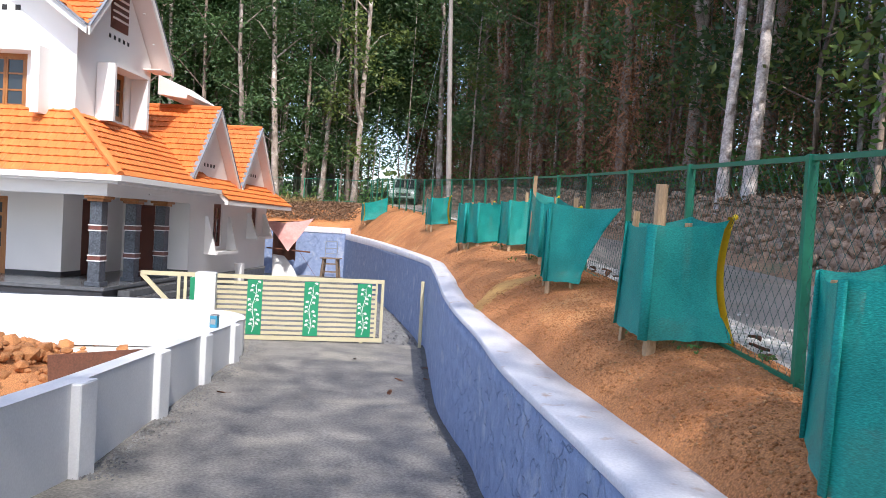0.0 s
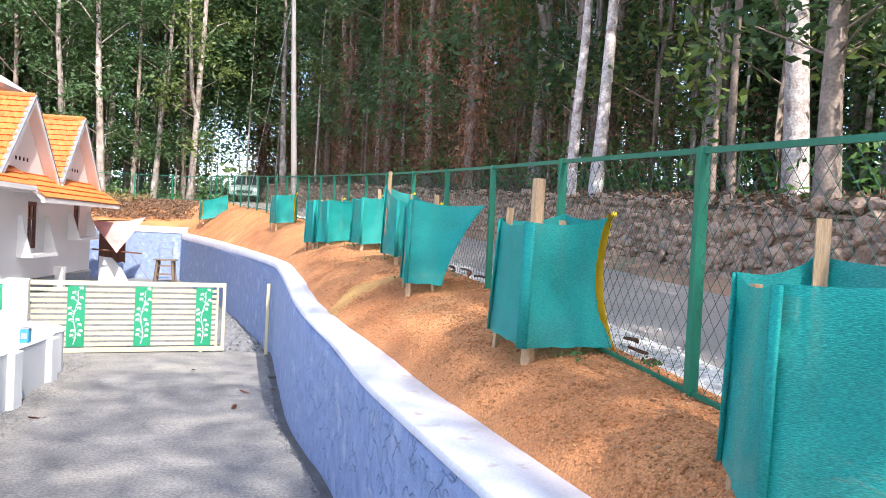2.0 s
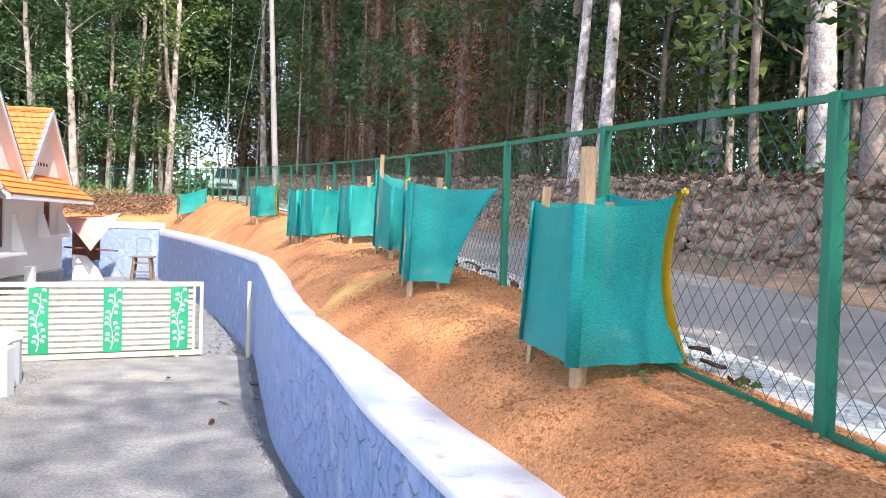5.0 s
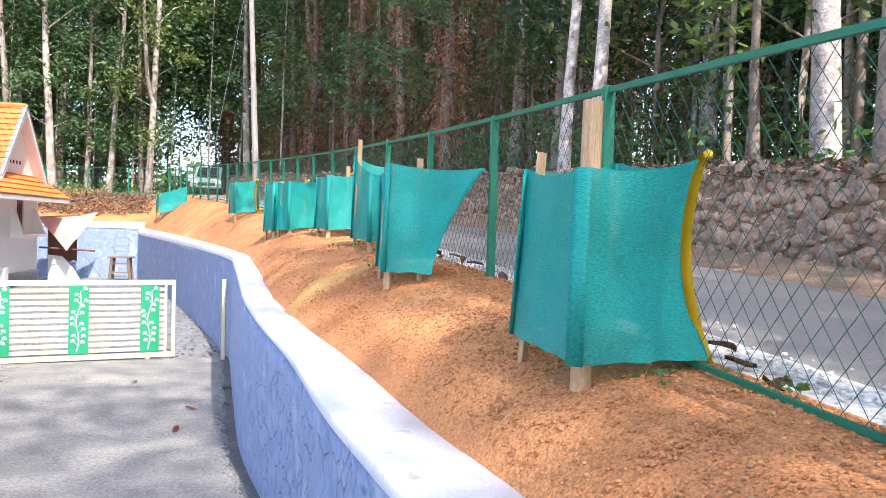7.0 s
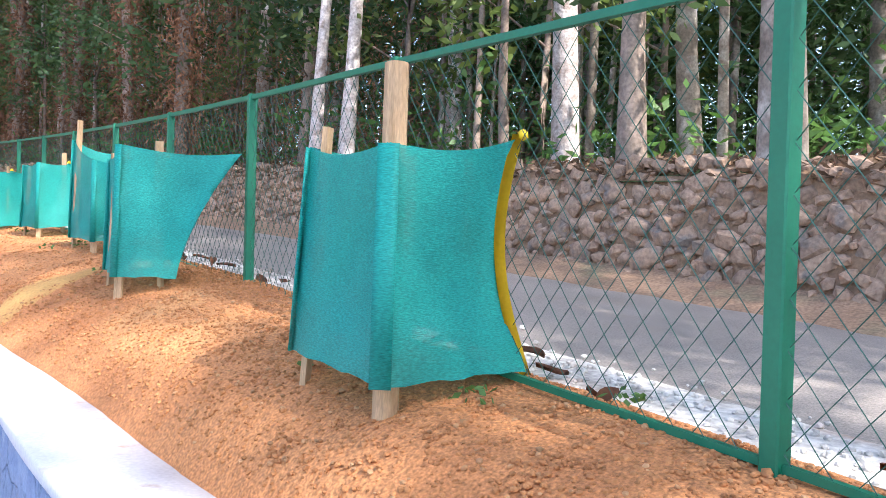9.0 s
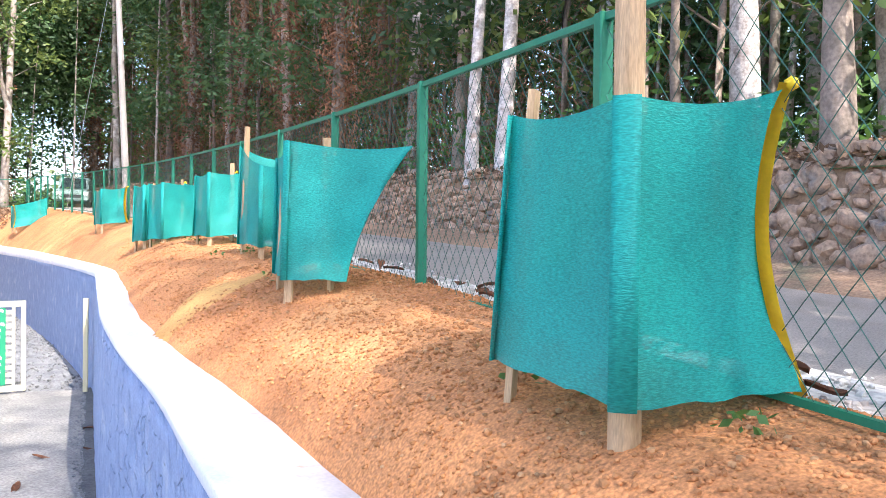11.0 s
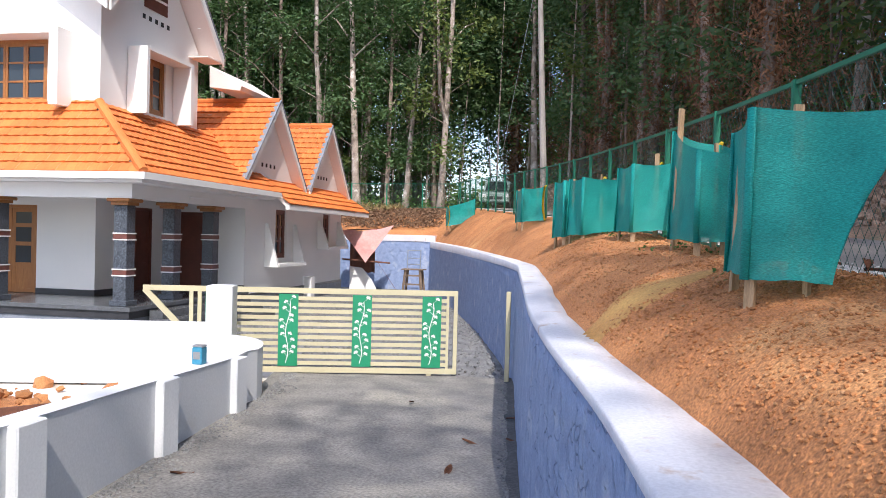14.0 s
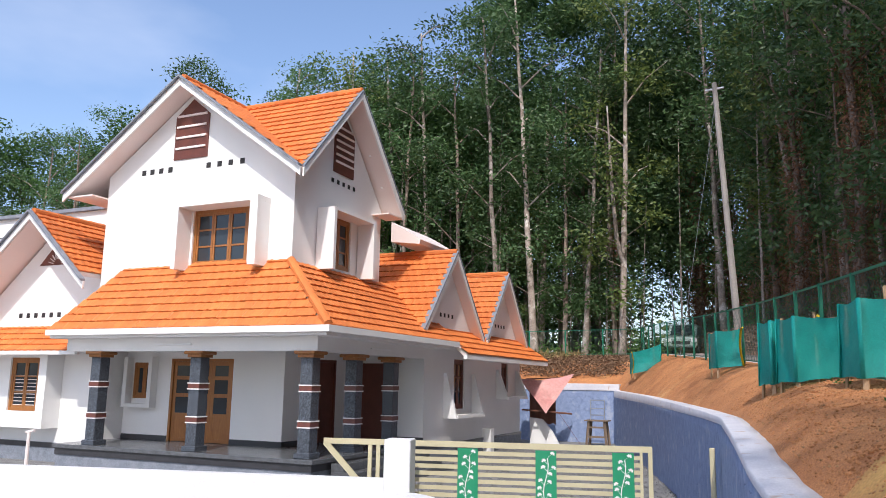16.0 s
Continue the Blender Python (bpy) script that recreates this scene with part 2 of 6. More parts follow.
def net_material(name):
    """Woven shade net: opaque teal threads with open gaps between them."""
    m = bpy.data.materials.new(name)
    m.use_nodes = True
    n, l = m.node_tree.nodes, m.node_tree.links
    b = n["Principled BSDF"]
    co = n.new("ShaderNodeNewGeometry").outputs["Position"]
    nz = n.new("ShaderNodeTexNoise")
    nz.inputs["Scale"].default_value = 3
    l.new(co, nz.inputs["Vector"])
    mp = n.new("ShaderNodeMapping")
    mp.inputs["Scale"].default_value = (70, 70, 300)
    l.new(co, mp.inputs["Vector"])
    th = n.new("ShaderNodeTexNoise")
    th.inputs["Scale"].default_value, th.inputs["Detail"].default_value = 1.0, 3
    l.new(mp.outputs[0], th.inputs["Vector"])
    cr = n.new("ShaderNodeMix")
    cr.data_type = "RGBA"
    cr.inputs[6].default_value, cr.inputs[7].default_value = (0.003, 0.225, 0.205, 1), (0.012, 0.45, 0.40, 1)
    tc = n.new("ShaderNodeMapRange")
    tc.inputs[1].default_value, tc.inputs[2].default_value = 0.28, 0.72
    l.new(th.outputs["Fac"], tc.inputs[0])
    l.new(tc.outputs[0], cr.inputs[0])
    l.new(cr.outputs[2], b.inputs["Base Color"])
    b.inputs["Roughness"].default_value = 0.55
    tr = n.new("ShaderNodeBsdfTranslucent")
    tr.inputs["Color"].default_value = (0.006, 0.38, 0.335, 1)
    a = n.new("ShaderNodeMixShader")
    a.inputs[0].default_value = 0.28
    l.new(b.outputs[0], a.inputs[1])
    l.new(tr.outputs[0], a.inputs[2])
    cl = n.new("ShaderNodeBsdfTransparent")
    c = n.new("ShaderNodeMixShader")
    mr = n.new("ShaderNodeMapRange")
    mr.inputs[1].default_value, mr.inputs[2].default_value = 0.35, 0.7
    mr.inputs[3].default_value, mr.inputs[4].default_value = 0.10, 0.30
    l.new(nz.outputs["Fac"], mr.inputs[0])
    holes = n.new("ShaderNodeMath")
    holes.operation = "MULTIPLY_ADD"
    holes.inputs[1].default_value, holes.inputs[2].default_value = -0.16, 0.0
    l.new(tc.outputs[0], holes.inputs[0])
    l.new(mr.outputs[0], holes.inputs[2])
    l.new(holes.outputs[0], c.inputs[0])
    l.new(a.outputs[0], c.inputs[1])
    l.new(cl.outputs[0], c.inputs[2])
    l.new(c.outputs[0], n["Material Output"].inputs["Surface"])
    bp = n.new("ShaderNodeBump")
    bp.inputs["Strength"].default_value, bp.inputs["Distance"].default_value = 0.7, 0.006
    l.new(th.outputs["Fac"], bp.inputs["Height"])
    l.new(bp.outputs[0], b.inputs["Normal"])
    return m


def cracked(m, scale, depth):
    """Adds raised irregular cells, like trowelled mock stonework, to a material's relief."""
    n, l = m.node_tree.nodes, m.node_tree.links
    old = [x for x in n if x.bl_idname == "ShaderNodeBump"][0]
    co = n.new("ShaderNodeNewGeometry").outputs["Position"]
    wob = n.new("ShaderNodeTexNoise")
    wob.inputs["Scale"].default_value = 3.0
    l.new(co, wob.inputs["Vector"])
    add = n.new("ShaderNodeVectorMath")
    add.operation = "MULTIPLY_ADD"
    add.inputs[1].default_value = (0.6, 0.6, 0.6)
    l.new(wob.outputs["Color"], add.inputs[0])
    l.new(co, add.inputs[2])
    vo = n.new("ShaderNodeTexVoronoi")
    vo.feature = "DISTANCE_TO_EDGE"
    vo.inputs["Scale"].default_value = scale
    l.new(add.outputs[0], vo.inputs["Vector"])
    mr = n.new("ShaderNodeMapRange")
    mr.inputs[1].default_value, mr.inputs[2].default_value = 0.0, 0.05
    l.new(vo.outputs["Distance"], mr.inputs[0])
    b2 = n.new("ShaderNodeBump")
    b2.inputs["Strength"].default_value, b2.inputs["Distance"].default_value = depth, 0.02
    gate_ = n.new("ShaderNodeTexNoise")
    gate_.inputs["Scale"].default_value = 5.0
    l.new(co, gate_.inputs["Vector"])
    gr = n.new("ShaderNodeMapRange")
    gr.inputs[1].default_value, gr.inputs[2].default_value = 0.50, 0.56
    l.new(gate_.outputs["Fac"], gr.inputs[0])
    mx = n.new("ShaderNodeMath")
    mx.operation = "MAXIMUM"
    l.new(mr.outputs[0], mx.inputs[0])
    l.new(gr.outputs[0], mx.inputs[1])
    l.new(mx.outputs[0], b2.inputs["Height"])
    l.new(old.outputs[0], b2.inputs["Normal"])
    l.new(b2.outputs[0], n["Principled BSDF"].inputs["Normal"])


cracked(M["blue"], 4.2, 0.8)
M["net"] = net_material("green_shade_net")

_g = bpy.data.materials.new("window_glass")
_g.use_nodes = True
_gb = _g.node_tree.nodes["Principled BSDF"]
_gb.inputs["Base Color"].default_value = (0.03, 0.04, 0.05, 1)
_gb.inputs["Roughness"].default_value = 0.06
M["glass"] = _g


# ---- mesh helpers ----
def link_bm(name, bm, material, smooth=False):
    me = bpy.data.meshes.new(name)
    bm.normal_update()
    bm.to_mesh(me)
    bm.free()
    me.materials.append(material)
    if smooth:
        me.polygons.foreach_set("use_smooth", [True] * len(me.polygons))
    return new(name, me)


def part(name, bm, material, parent, label="", smooth=False):
    ob = link_bm(name, bm, material, smooth)
    ob.parent = parent
    if label:
        tagged(ob, label)
    return ob


def thing(name, bm, material, label="", category="", group="", kind="", smooth=False):
    return tagged(link_bm(name, bm, material, smooth), label, category, group, kind)


def base(name, x, y, z, label, category, group="", kind=""):
    ob = new(name)
    ob.location = (x, y, z)
    ob.empty_display_size = 0.1
    return tagged(ob, label, category, group, kind)


def box(bm, x0, x1, y0, y1, z0, z1, bevel=0.0):
    m = Matrix.Translation(((x0 + x1) / 2, (y0 + y1) / 2, (z0 + z1) / 2)) @ Matrix.Diagonal((abs(x1 - x0), abs(y1 - y0), abs(z1 - z0), 1))
    r = bmesh.ops.create_cube(bm, size=1, matrix=m)
    if bevel:
        es = {e for v in r["verts"] for e in v.link_edges}
        bmesh.ops.bevel(bm, geom=list(es), offset=bevel, segments=1, affect="EDGES")
    return bm


def bx(*a, **k):
    return box(bmesh.new(), *a, **k)


def prism(bm, pts, d):
    """A solid from a plane outline and a thickness vector."""
    d = Vector(d)
    lo = [bm.verts.new(p) for p in pts]
    hi = [bm.verts.new(Vector(p) + d) for p in pts]
    bm.faces.new(lo)
    bm.faces.new(hi[::-1])
    for i in range(len(pts)):
        j = (i + 1) % len(pts)
        bm.faces.new((lo[j], lo[i], hi[i], hi[j]))
    bmesh.ops.recalc_face_normals(bm, faces=bm.faces[:])
    return bm


def bar(bm, a, b, w, h=None, sides=4, w2=None):
    """A straight bar from a to b; four sides or round, it may taper."""
    a, b = Vector(a), Vector(b)
    q = (b - a).to_track_quat("Z", "Y").to_matrix().to_4x4()
    rings = []
    for p, k in ((a, w), (b, w if w2 is None else w2)):
        ring = []
        for i in range(sides):
            an = 2 * math.pi * (i + 0.5) / sides
            s = k / 2 * (math.sqrt(2) if sides == 4 else 1)
            sy = s * ((h / w) if h else 1)
            ring.append(bm.verts.new(p + (q @ Vector((math.cos(an) * s, math.sin(an) * sy, 0)))))
        rings.append(ring)
    for i in range(sides):
        j = (i + 1) % sides
        bm.faces.new((rings[0][i], rings[0][j], rings[1][j], rings[1][i]))
    bm.faces.new(rings[0][::-1])
    bm.faces.new(rings[1])
    return bm


def wall_with_holes(bm, axis, f0, f1, u0, u1, z0, z1, holes=()):
    """A wall slab between f0 and f1 on its thin axis, with rectangular openings (ua, ub, za, zb)."""
    us = sorted({u0, u1, *[v for h in holes for v in h[:2]]})
    zs = sorted({z0, z1, *[v for h in holes for v in h[2:]]})
    for a, b in zip(us, us[1:]):
        for c, d in zip(zs, zs[1:]):
            if any(h[0] <= a + 1e-6 and h[1] >= b - 1e-6 and h[2] <= c + 1e-6 and h[3] >= d - 1e-6 for h in holes):
                continue
            if axis == "y":
                box(bm, a, b, f0, f1, c, d)
            else:
                box(bm, f0, f1, a, b, c, d)
    bmesh.ops.remove_doubles(bm, verts=bm.verts[:], dist=1e-5)
    inner = [f for f in bm.faces if all(len(e.link_faces) > 2 for e in f.edges) and sum(len(e.link_faces) for e in f.edges) >= 13]
    bmesh.ops.delete(bm, geom=inner, context="FACES_ONLY")
    return bm


def lerp_table(rows, v):
    """Smooth-enough interpolation in rows of (key, values...)."""
    if v <= rows[0][0]:
        return rows[0][1:]
    for a, b in zip(rows, rows[1:]):
        if v <= b[0]:
            t = (v - a[0]) / (b[0] - a[0])
            return tuple(p + (q - p) * t for p, q in zip(a[1:], b[1:]))
    return rows[-1][1:]


def strip(bm, lines):
    """Faces between successive lines of points of equal length."""
    vs = [[bm.verts.new(p) for p in line] for line in lines]
    for a, b in zip(vs, vs[1:]):
        for i in range(len(a) - 1):
            bm.faces.new((a[i], a[i + 1], b[i + 1], b[i]))
    return bm


# ---- plan ----
def drive_z(y):
    return 0.05 + max(0.0, (16 - y) * 0.03) + max(0.0, 6.0 - y) * 0.075


# blue retaining wall, inner face: y, x, top
WALL = [(-8, 2.7, 1.50), (-3, 2.5, 1.53), (0, 2.36, 1.55), (2.6, 2.06, 1.57), (4.44, 1.70, 1.58), (5.6, 1.49, 1.58), (7.07, 1.29, 1.62), (8.2, 1.02, 1.70),
        (9.4, 0.80, 1.79), (10.9, 0.63, 1.87), (12.4, 0.47, 1.90), (14.2, 0.28, 1.91), (15.5, 0.15, 1.91), (18, -0.36, 1.92), (22.4, -1.45, 1.95), (27.8, -3.0, 2.02), (36.0, -5.6, 2.1)]
# fence line: y, x
FENCE = [(-8, 3.9), (-2, 3.45), (1.8, 3.18), (3.64, 3.02), (5.52, 2.86), (7.33, 2.73), (9.17, 2.55), (10.98, 2.33), (12.75, 2.08), (14.4, 1.81), (16.0, 1.53),
         (17.6, 1.24), (19.2, 0.93), (21, 0.55), (24, -0.15), (28, -1.2), (34, -3.0), (42, -5.4), (60, -11), (120, -30)]


def wall_at(y):
    rows = [lerp_table(WALL, y + d) for d in (-0.4, -0.2, 0.0, 0.2, 0.4)]
    return tuple(sum(c) / 5 for c in zip(*rows))


def cap_w(y):
    return lerp_table([(3, 0.40), (6.2, 0.38), (7.6, 0.30), (9.6, 0.25), (20, 0.27)], y)[0]


def fence_x(y):
    return lerp_table(FENCE, y)[0]


def fence_z(y):
    return 1.88 + 0.052 * (y - 3.64) if y < 40 else 3.77 + 0.02 * (y - 40)


def smooth_ys(y0, y1, step):
    return [y0 + (y1 - y0) * i / max(1, round((y1 - y0) / step)) for i in range(max(1, round((y1 - y0) / step)) + 1)]


# ---- ground ----
bm = bmesh.new()
strip(bm, [[(-2500, -2500, -0.07), (2500, -2500, -0.07)], [(-2500, 2500, -0.07), (2500, 2500, -0.07)]])
thing("ground", bm, M["forest"], "brown leaf-littered forest ground", "ground", kind="structure")

# concrete drive from behind the camera to the gate
LEFT = [(-8, -1.3), (2, -1.65), (5.64, -2.03), (7.94, -2.36), (10.1, -2.65), (12.1, -2.9), (13.4, -3.1), (15.3, -3.6)]


def left_x(y):
    return lerp_table(LEFT, y)[0]


bm = bmesh.new()
ys = smooth_ys(-8, 15.9, 0.3)
rows = []
for y in ys:
    a, b = left_x(y) - 0.15, wall_at(y)[0] + 0.1
    rows.append([(a + (b - a) * i / 14, y, drive_z(y) + 0.012 * noise.noise((a + (b - a) * i / 14, y, 0))) for i in range(15)])
strip(bm, rows)
drive = thing("driveway", bm, M["concrete"], "grey rough cast concrete driveway with dusty patches", "driveway", kind="structure", smooth=True)

# ragged darker strip along the foot of the blue wall
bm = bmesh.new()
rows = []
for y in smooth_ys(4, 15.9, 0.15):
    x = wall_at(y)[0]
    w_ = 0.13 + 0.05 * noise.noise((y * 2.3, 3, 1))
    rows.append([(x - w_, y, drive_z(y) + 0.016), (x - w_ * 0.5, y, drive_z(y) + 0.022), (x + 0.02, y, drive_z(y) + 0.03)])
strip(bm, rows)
thing("drive_edge", bm, M["edge_dark"], "dark gritty strip at the foot of the blue wall", "drive edge", kind="structure", smooth=True)

# crushed stone yard behind the gate and round the house
bm = bmesh.new()
strip(bm, [[(x, y, -0.02 + 0.02 * noise.noise((x, y, 3))) for x in np.arange(-30, 1.1, 0.8)] for y in np.arange(15.7, 38, 0.8)])
thing("yard", bm, M["gravel"], "grey crushed stone yard around the house", "yard", kind="structure", smooth=True)
bm = bmesh.new()
strip(bm, [[(x, y, -0.03 + 0.02 * noise.noise((x, y, 3))) for x in np.arange(-30, -1.0, 0.7)] for y in np.arange(-8, 16.5, 0.7)])
thing("plot", bm, M["sheet"], "pale lime-stained earth plot beside the drive", "ground", kind="structure", smooth=True)

# laterite bank between the retaining wall and the fence, wrapping behind the yard
bm = bmesh.new()
lines = []
N = 16


def bank_rise(t, y):
    """Steep next to the cap, level towards the fence."""
    return 1 - (1 - t) ** (3.8 if y < 12 else max(1.8, 3.8 - 0.16 * (y - 12)))


def bank_bumps(x, y, t):
    heap = (0.04 if y < 14 else 0.0) * min(1.0, t * 7) + 0.05 * math.exp(-((y - 7.5) / 1.8) ** 2) * t
    heap *= 1 - 0.85 * max(0.0, (t - 0.86) / 0.14)
    rill = 0.018 * noise.noise((x * 2.2, y * 7.0, 2.5)) * (y > 8)
    return heap + math.sin(math.pi * t) * (0.024 * noise.noise((x * 0.9, y * 0.9, 0.5)) + 0.025 * noise.noise((x * 3.1, y * 3.1, 0.5)) + rill) + 0.010 * noise.noise((x * 8, y * 8, 0.5))


def bank_line(a, b, seed):
    out = []
    for i in range(N + 1):
        t = i / N
        p = Vector(a).lerp(Vector(b), t)
        p.z = a[2] + (b[2] - a[2]) * bank_rise(t, seed) + bank_bumps(p.x, p.y, t)
        out.append(p)
    return out


def bank_z(x, y):
    wx, wz = wall_at(y)
    a, b = wx + cap_w(y) - 0.02, fence_x(y) + 0.25
    t = min(1, max(0, (x - a) / (b - a)))
    return wz - 0.02 + (fence_z(y) + 0.01 - wz) * bank_rise(t, y) + bank_bumps(x, y, t)


for y in smooth_ys(-8, 36.0, 0.16):
    wx, wz = wall_at(y)
    lines.append(bank_line((wx + cap_w(y) - 0.02, y, wz - 0.02), (fence_x(y) + 0.25, y, fence_z(y) - 0.01), y))
for i in range(1, 13):
    yy = 36 + 6.2 * i / 12
    lines.append(bank_line((-5.6 + 0.27 - 0.02 * i, 36.0 + 0.03 * i, 2.08 + 0.012 * i), (fence_x(yy) + 0.25, yy, fence_z(yy)), 40))
for x in np.arange(-6.2, -34, -0.6):
    lines.append(bank_line((x, 36.4, 2.2), (x, 42.3, 3.6), 40))
strip(bm, lines)
bank = thing("earth_bank", bm, M["dirt"], "freshly graded orange laterite soil bank", "soil", kind="structure", smooth=True)

# verge, road, forest terrace beyond the fence
ys = smooth_ys(-30, 120, 0.9)


def side(off, dz):
    return [(fence_x(y) + off, y, fence_z(y) + dz) for y in ys]


bm = strip(bmesh.new(), [side(0.22, -0.012), side(0.7, -0.02), side(0.72, -0.06)])
thing("verge", bm, M["verge"], "white-painted rough verge along the road edge", "verge", kind="structure")
bm = strip(bmesh.new(), [side(0.55, -0.05), side(1.8, 0.0), side(3.3, -0.02)])
thing("road", bm, M["asphalt"], "narrow worn grey asphalt road", "road", kind="structure", smooth=True)
bm = bmesh.new()
far = []
for off, dz in ((3.72, 0.95), (4.3, 1.08), (5.5, 1.15), (8, 1.3), (12, 1.5), (20, 1.9), (40, 3), (150, 6)):
    far.append([(fence_x(y) + off, y, fence_z(y) + dz + 0.08 * noise.noise((off, y * 0.7, 1))) for y in ys])
strip(bm, far)
thing("forest_floor", bm, M["forest"], "leaf-littered forest floor above the road", "forest floor", kind="structure", smooth=True)
bm = bmesh.new()
strip(bm, [[(-130 + (fence_x(y) + 0.2 + 130) * (i / 40) ** 0.5, y, 3.58 + 0.03 * (y - 42) + 0.12 * noise.noise((i * 0.9, y * 0.5, 1))) for i in range(41)] for y in (42.2, 44, 46, 49, 53, 60, 80, 120)])
thing("forest_floor_back", bm, M["forest"], "leaf-littered forest floor behind the plot", "forest floor", kind="structure", smooth=True)

bm = strip(bmesh.new(), [[(fence_x(y) + o_ + 0.12 * noise.noise((y * 1.3, o_, 4)) * (o_ < 3.3), y, fence_z(y) + dz + 0.03 * noise.noise((y * 2.1, o_, 6))) for y in smooth_ys(-12, 60, 0.35)] for o_, dz in ((3.0, -0.035), (3.2, 0.03), (3.45, 0.1), (3.75, 0.22))])
thing("road_shoulder", bm, M["earth"], "strip of brown earth at the foot of the rubble wall", "soil", kind="structure", smooth=True)

# ---- blue retaining wall with white cap ----
wys = smooth_ys(-8, 36.0, 0.2)
outer, inner_top, inner_low = [], [], []
wall_bm, cap_bm = bmesh.new(), bmesh.new()
rows = []
for y in wys:
    x, z = wall_at(y)
    rows.append([(x + 0.2, y, z - 0.045), (x, y, z - 0.04), *[(x - 0.03 * (1 - k / 8) + 0.008 * noise.noise((y * 2.5, k * 0.6, 5)), y, (z - 0.04) * k / 8 + (drive_z(y) - 0.1) * (1 - k / 8)) for k in range(7, -1, -1)]])
strip(wall_bm, rows)
bmesh.ops.recalc_face_normals(wall_bm, faces=wall_bm.faces[:])
retaining = base("retaining_wall", 0, 0, 0, "blue rough-rendered retaining wall with a white painted cap", "wall", kind="structure")
part("wall_face", wall_bm, M["blue"], retaining, "blue textured cement render", smooth=True)
rows = []
for y in wys:
    x, z = wall_at(y)
    e = 0.022 * noise.noise((y * 1.7, 0, 9)) + 0.018 * noise.noise((y * 7, 0, 4))
    drop = lerp_table([(9, 0.055), (16, 0.10), (26, 0.2), (34, 0.26)], y)[0]
    rows.append([(x - 0.012, y, z - drop), (x - 0.014, y, z - 0.004), (x, y, z + 0.004), (x + 0.15, y, z + 0.01 + 0.004 * noise.noise((y * 3, 1, 2))), (x + cap_w(y) + e, y, z + 0.004), (x + cap_w(y) + 0.02 + e, y, z - 0.07)])
strip(cap_bm, rows)
bmesh.ops.recalc_face_normals(cap_bm, faces=cap_bm.faces[:])
part("cap", cap_bm, M["cap"], retaining, "soil-stained white cap", smooth=True)
bm = bx(-26, -5.52, 36.0, 36.25, -0.1, 2.08)
part("wall_face", bm, M["blue"], retaining)
bm = bx(-26, -5.35, 35.97, 36.5, 2.081, 2.36, bevel=0.01)
part("cap", bm, M["cap"], retaining)

# ---- low white wall along the drive ----
low = base("drive_wall", 0, 0, 0, "low whitewashed wall with square piers beside the drive", "wall", kind="structure")
pts = [(left_x(y), y, 0.82 + max(0, (12 - y)) * 0.0585) for y in smooth_ys(-8, 12.6, 0.5)]
for k in range(1, 9):
    a = k / 8 * math.pi / 2
    pts.append((-2.95 - 1.05 * (1 - math.cos(a)) * 1.0, 12.6 + 1.45 * math.sin(a), 0.80))
rows = []
for i, p in enumerate(pts):
    q, r = Vector(pts[max(0, i - 1)]), Vector(pts[min(len(pts) - 1, i + 1)])
    d = (r - q).to_2d().normalized()
    nx = Vector((-d.y, d.x))
    zb = drive_z(p[1]) - 0.1
    a, b = Vector(p[:2]), Vector(p[:2]) + nx * 0.2
    rows.append([(a.x, a.y, zb), (a.x, a.y, p[2] - 0.01), (a.x - d.y * -0.008, a.y, p[2]), (b.x, b.y, p[2]), (b.x, b.y, zb)])
bm = strip(bmesh.new(), rows)
bmesh.ops.recalc_face_normals(bm, faces=bm.faces[:])
part("wall_face", bm, M["whitewall"], low)
for y in (3.3, 5.64, 7.94, 10.1, 12.1):
    x = left_x(y)
    z = 0.82 + (12 - y) * 0.0585
    part("pier", bx(x - 0.1, x + 0.10, y - 0.14, y + 0.14, drive_z(y) - 0.1, z + 0.004, bevel=0.012), M["whitewall"], low)

# ---- white boundary wall with the gate pier ----
bw = base("boundary_wall", 0, 0, 0, "bright white boundary wall ending at the gate pier", "wall", kind="structure")
GD = Vector((0.966, 0.257, 0)).normalized()
GN = Vector((-GD.y, GD.x, 0))
o = Vector((-4.05, 14.42, 0))
bm = bmesh.new()
prism(bm, [o - GD * 0.38 - GN * 0.1, o - GD * 24 - GN * 0.1, o - GD * 24 + GN * 0.08, o - GD * 0.38 + GN * 0.08], (0, 0, 0.93))
part("wall_face", bm, M["whitewall"], bw)
bm = bmesh.new()
prism(bm, [o - GD * 0.39 - GN * 0.2, o - GN * 0.2, o + GN * 0.19, o - GD * 0.39 + GN * 0.19], (0, 0, 1.5))
bmesh.ops.bevel(bm, geom=bm.edges[:], offset=0.012, segments=1, affect="EDGES")
part("pier", bm, M["whitewall"], bw, "square white gate pier")

# ---- sliding gate ----
gate = base("sliding_gate", -0.86, 15.87, 0.03, "cream steel sliding gate with green leaf-cut panels", "gate")
g0 = Vector((-0.86, 15.87, 0))


def gp(u, z, d=0.0):
    p = g0 - GD * u + GN * d
    return Vector((p.x, p.y, z))


def gbar(u0, z0, u1, z1, w=0.06, t=0.04, d=0.0, name="rail", mat="cream"):
    bm = bmesh.new()
    a, b = gp(u0, z0, d), gp(u1, z1, d)
    along = (b - a).normalized()
    up = along.cross(GN).normalized() * (w / 2)
    prism(bm, [a - up - GN * t / 2, a + up - GN * t / 2, b + up - GN * t / 2, b - up - GN * t / 2], GN * t)
    ob = part(name, bm, M[mat], gate)
    ob.matrix_parent_inverse = gate.matrix_basis.inverted()
    return ob


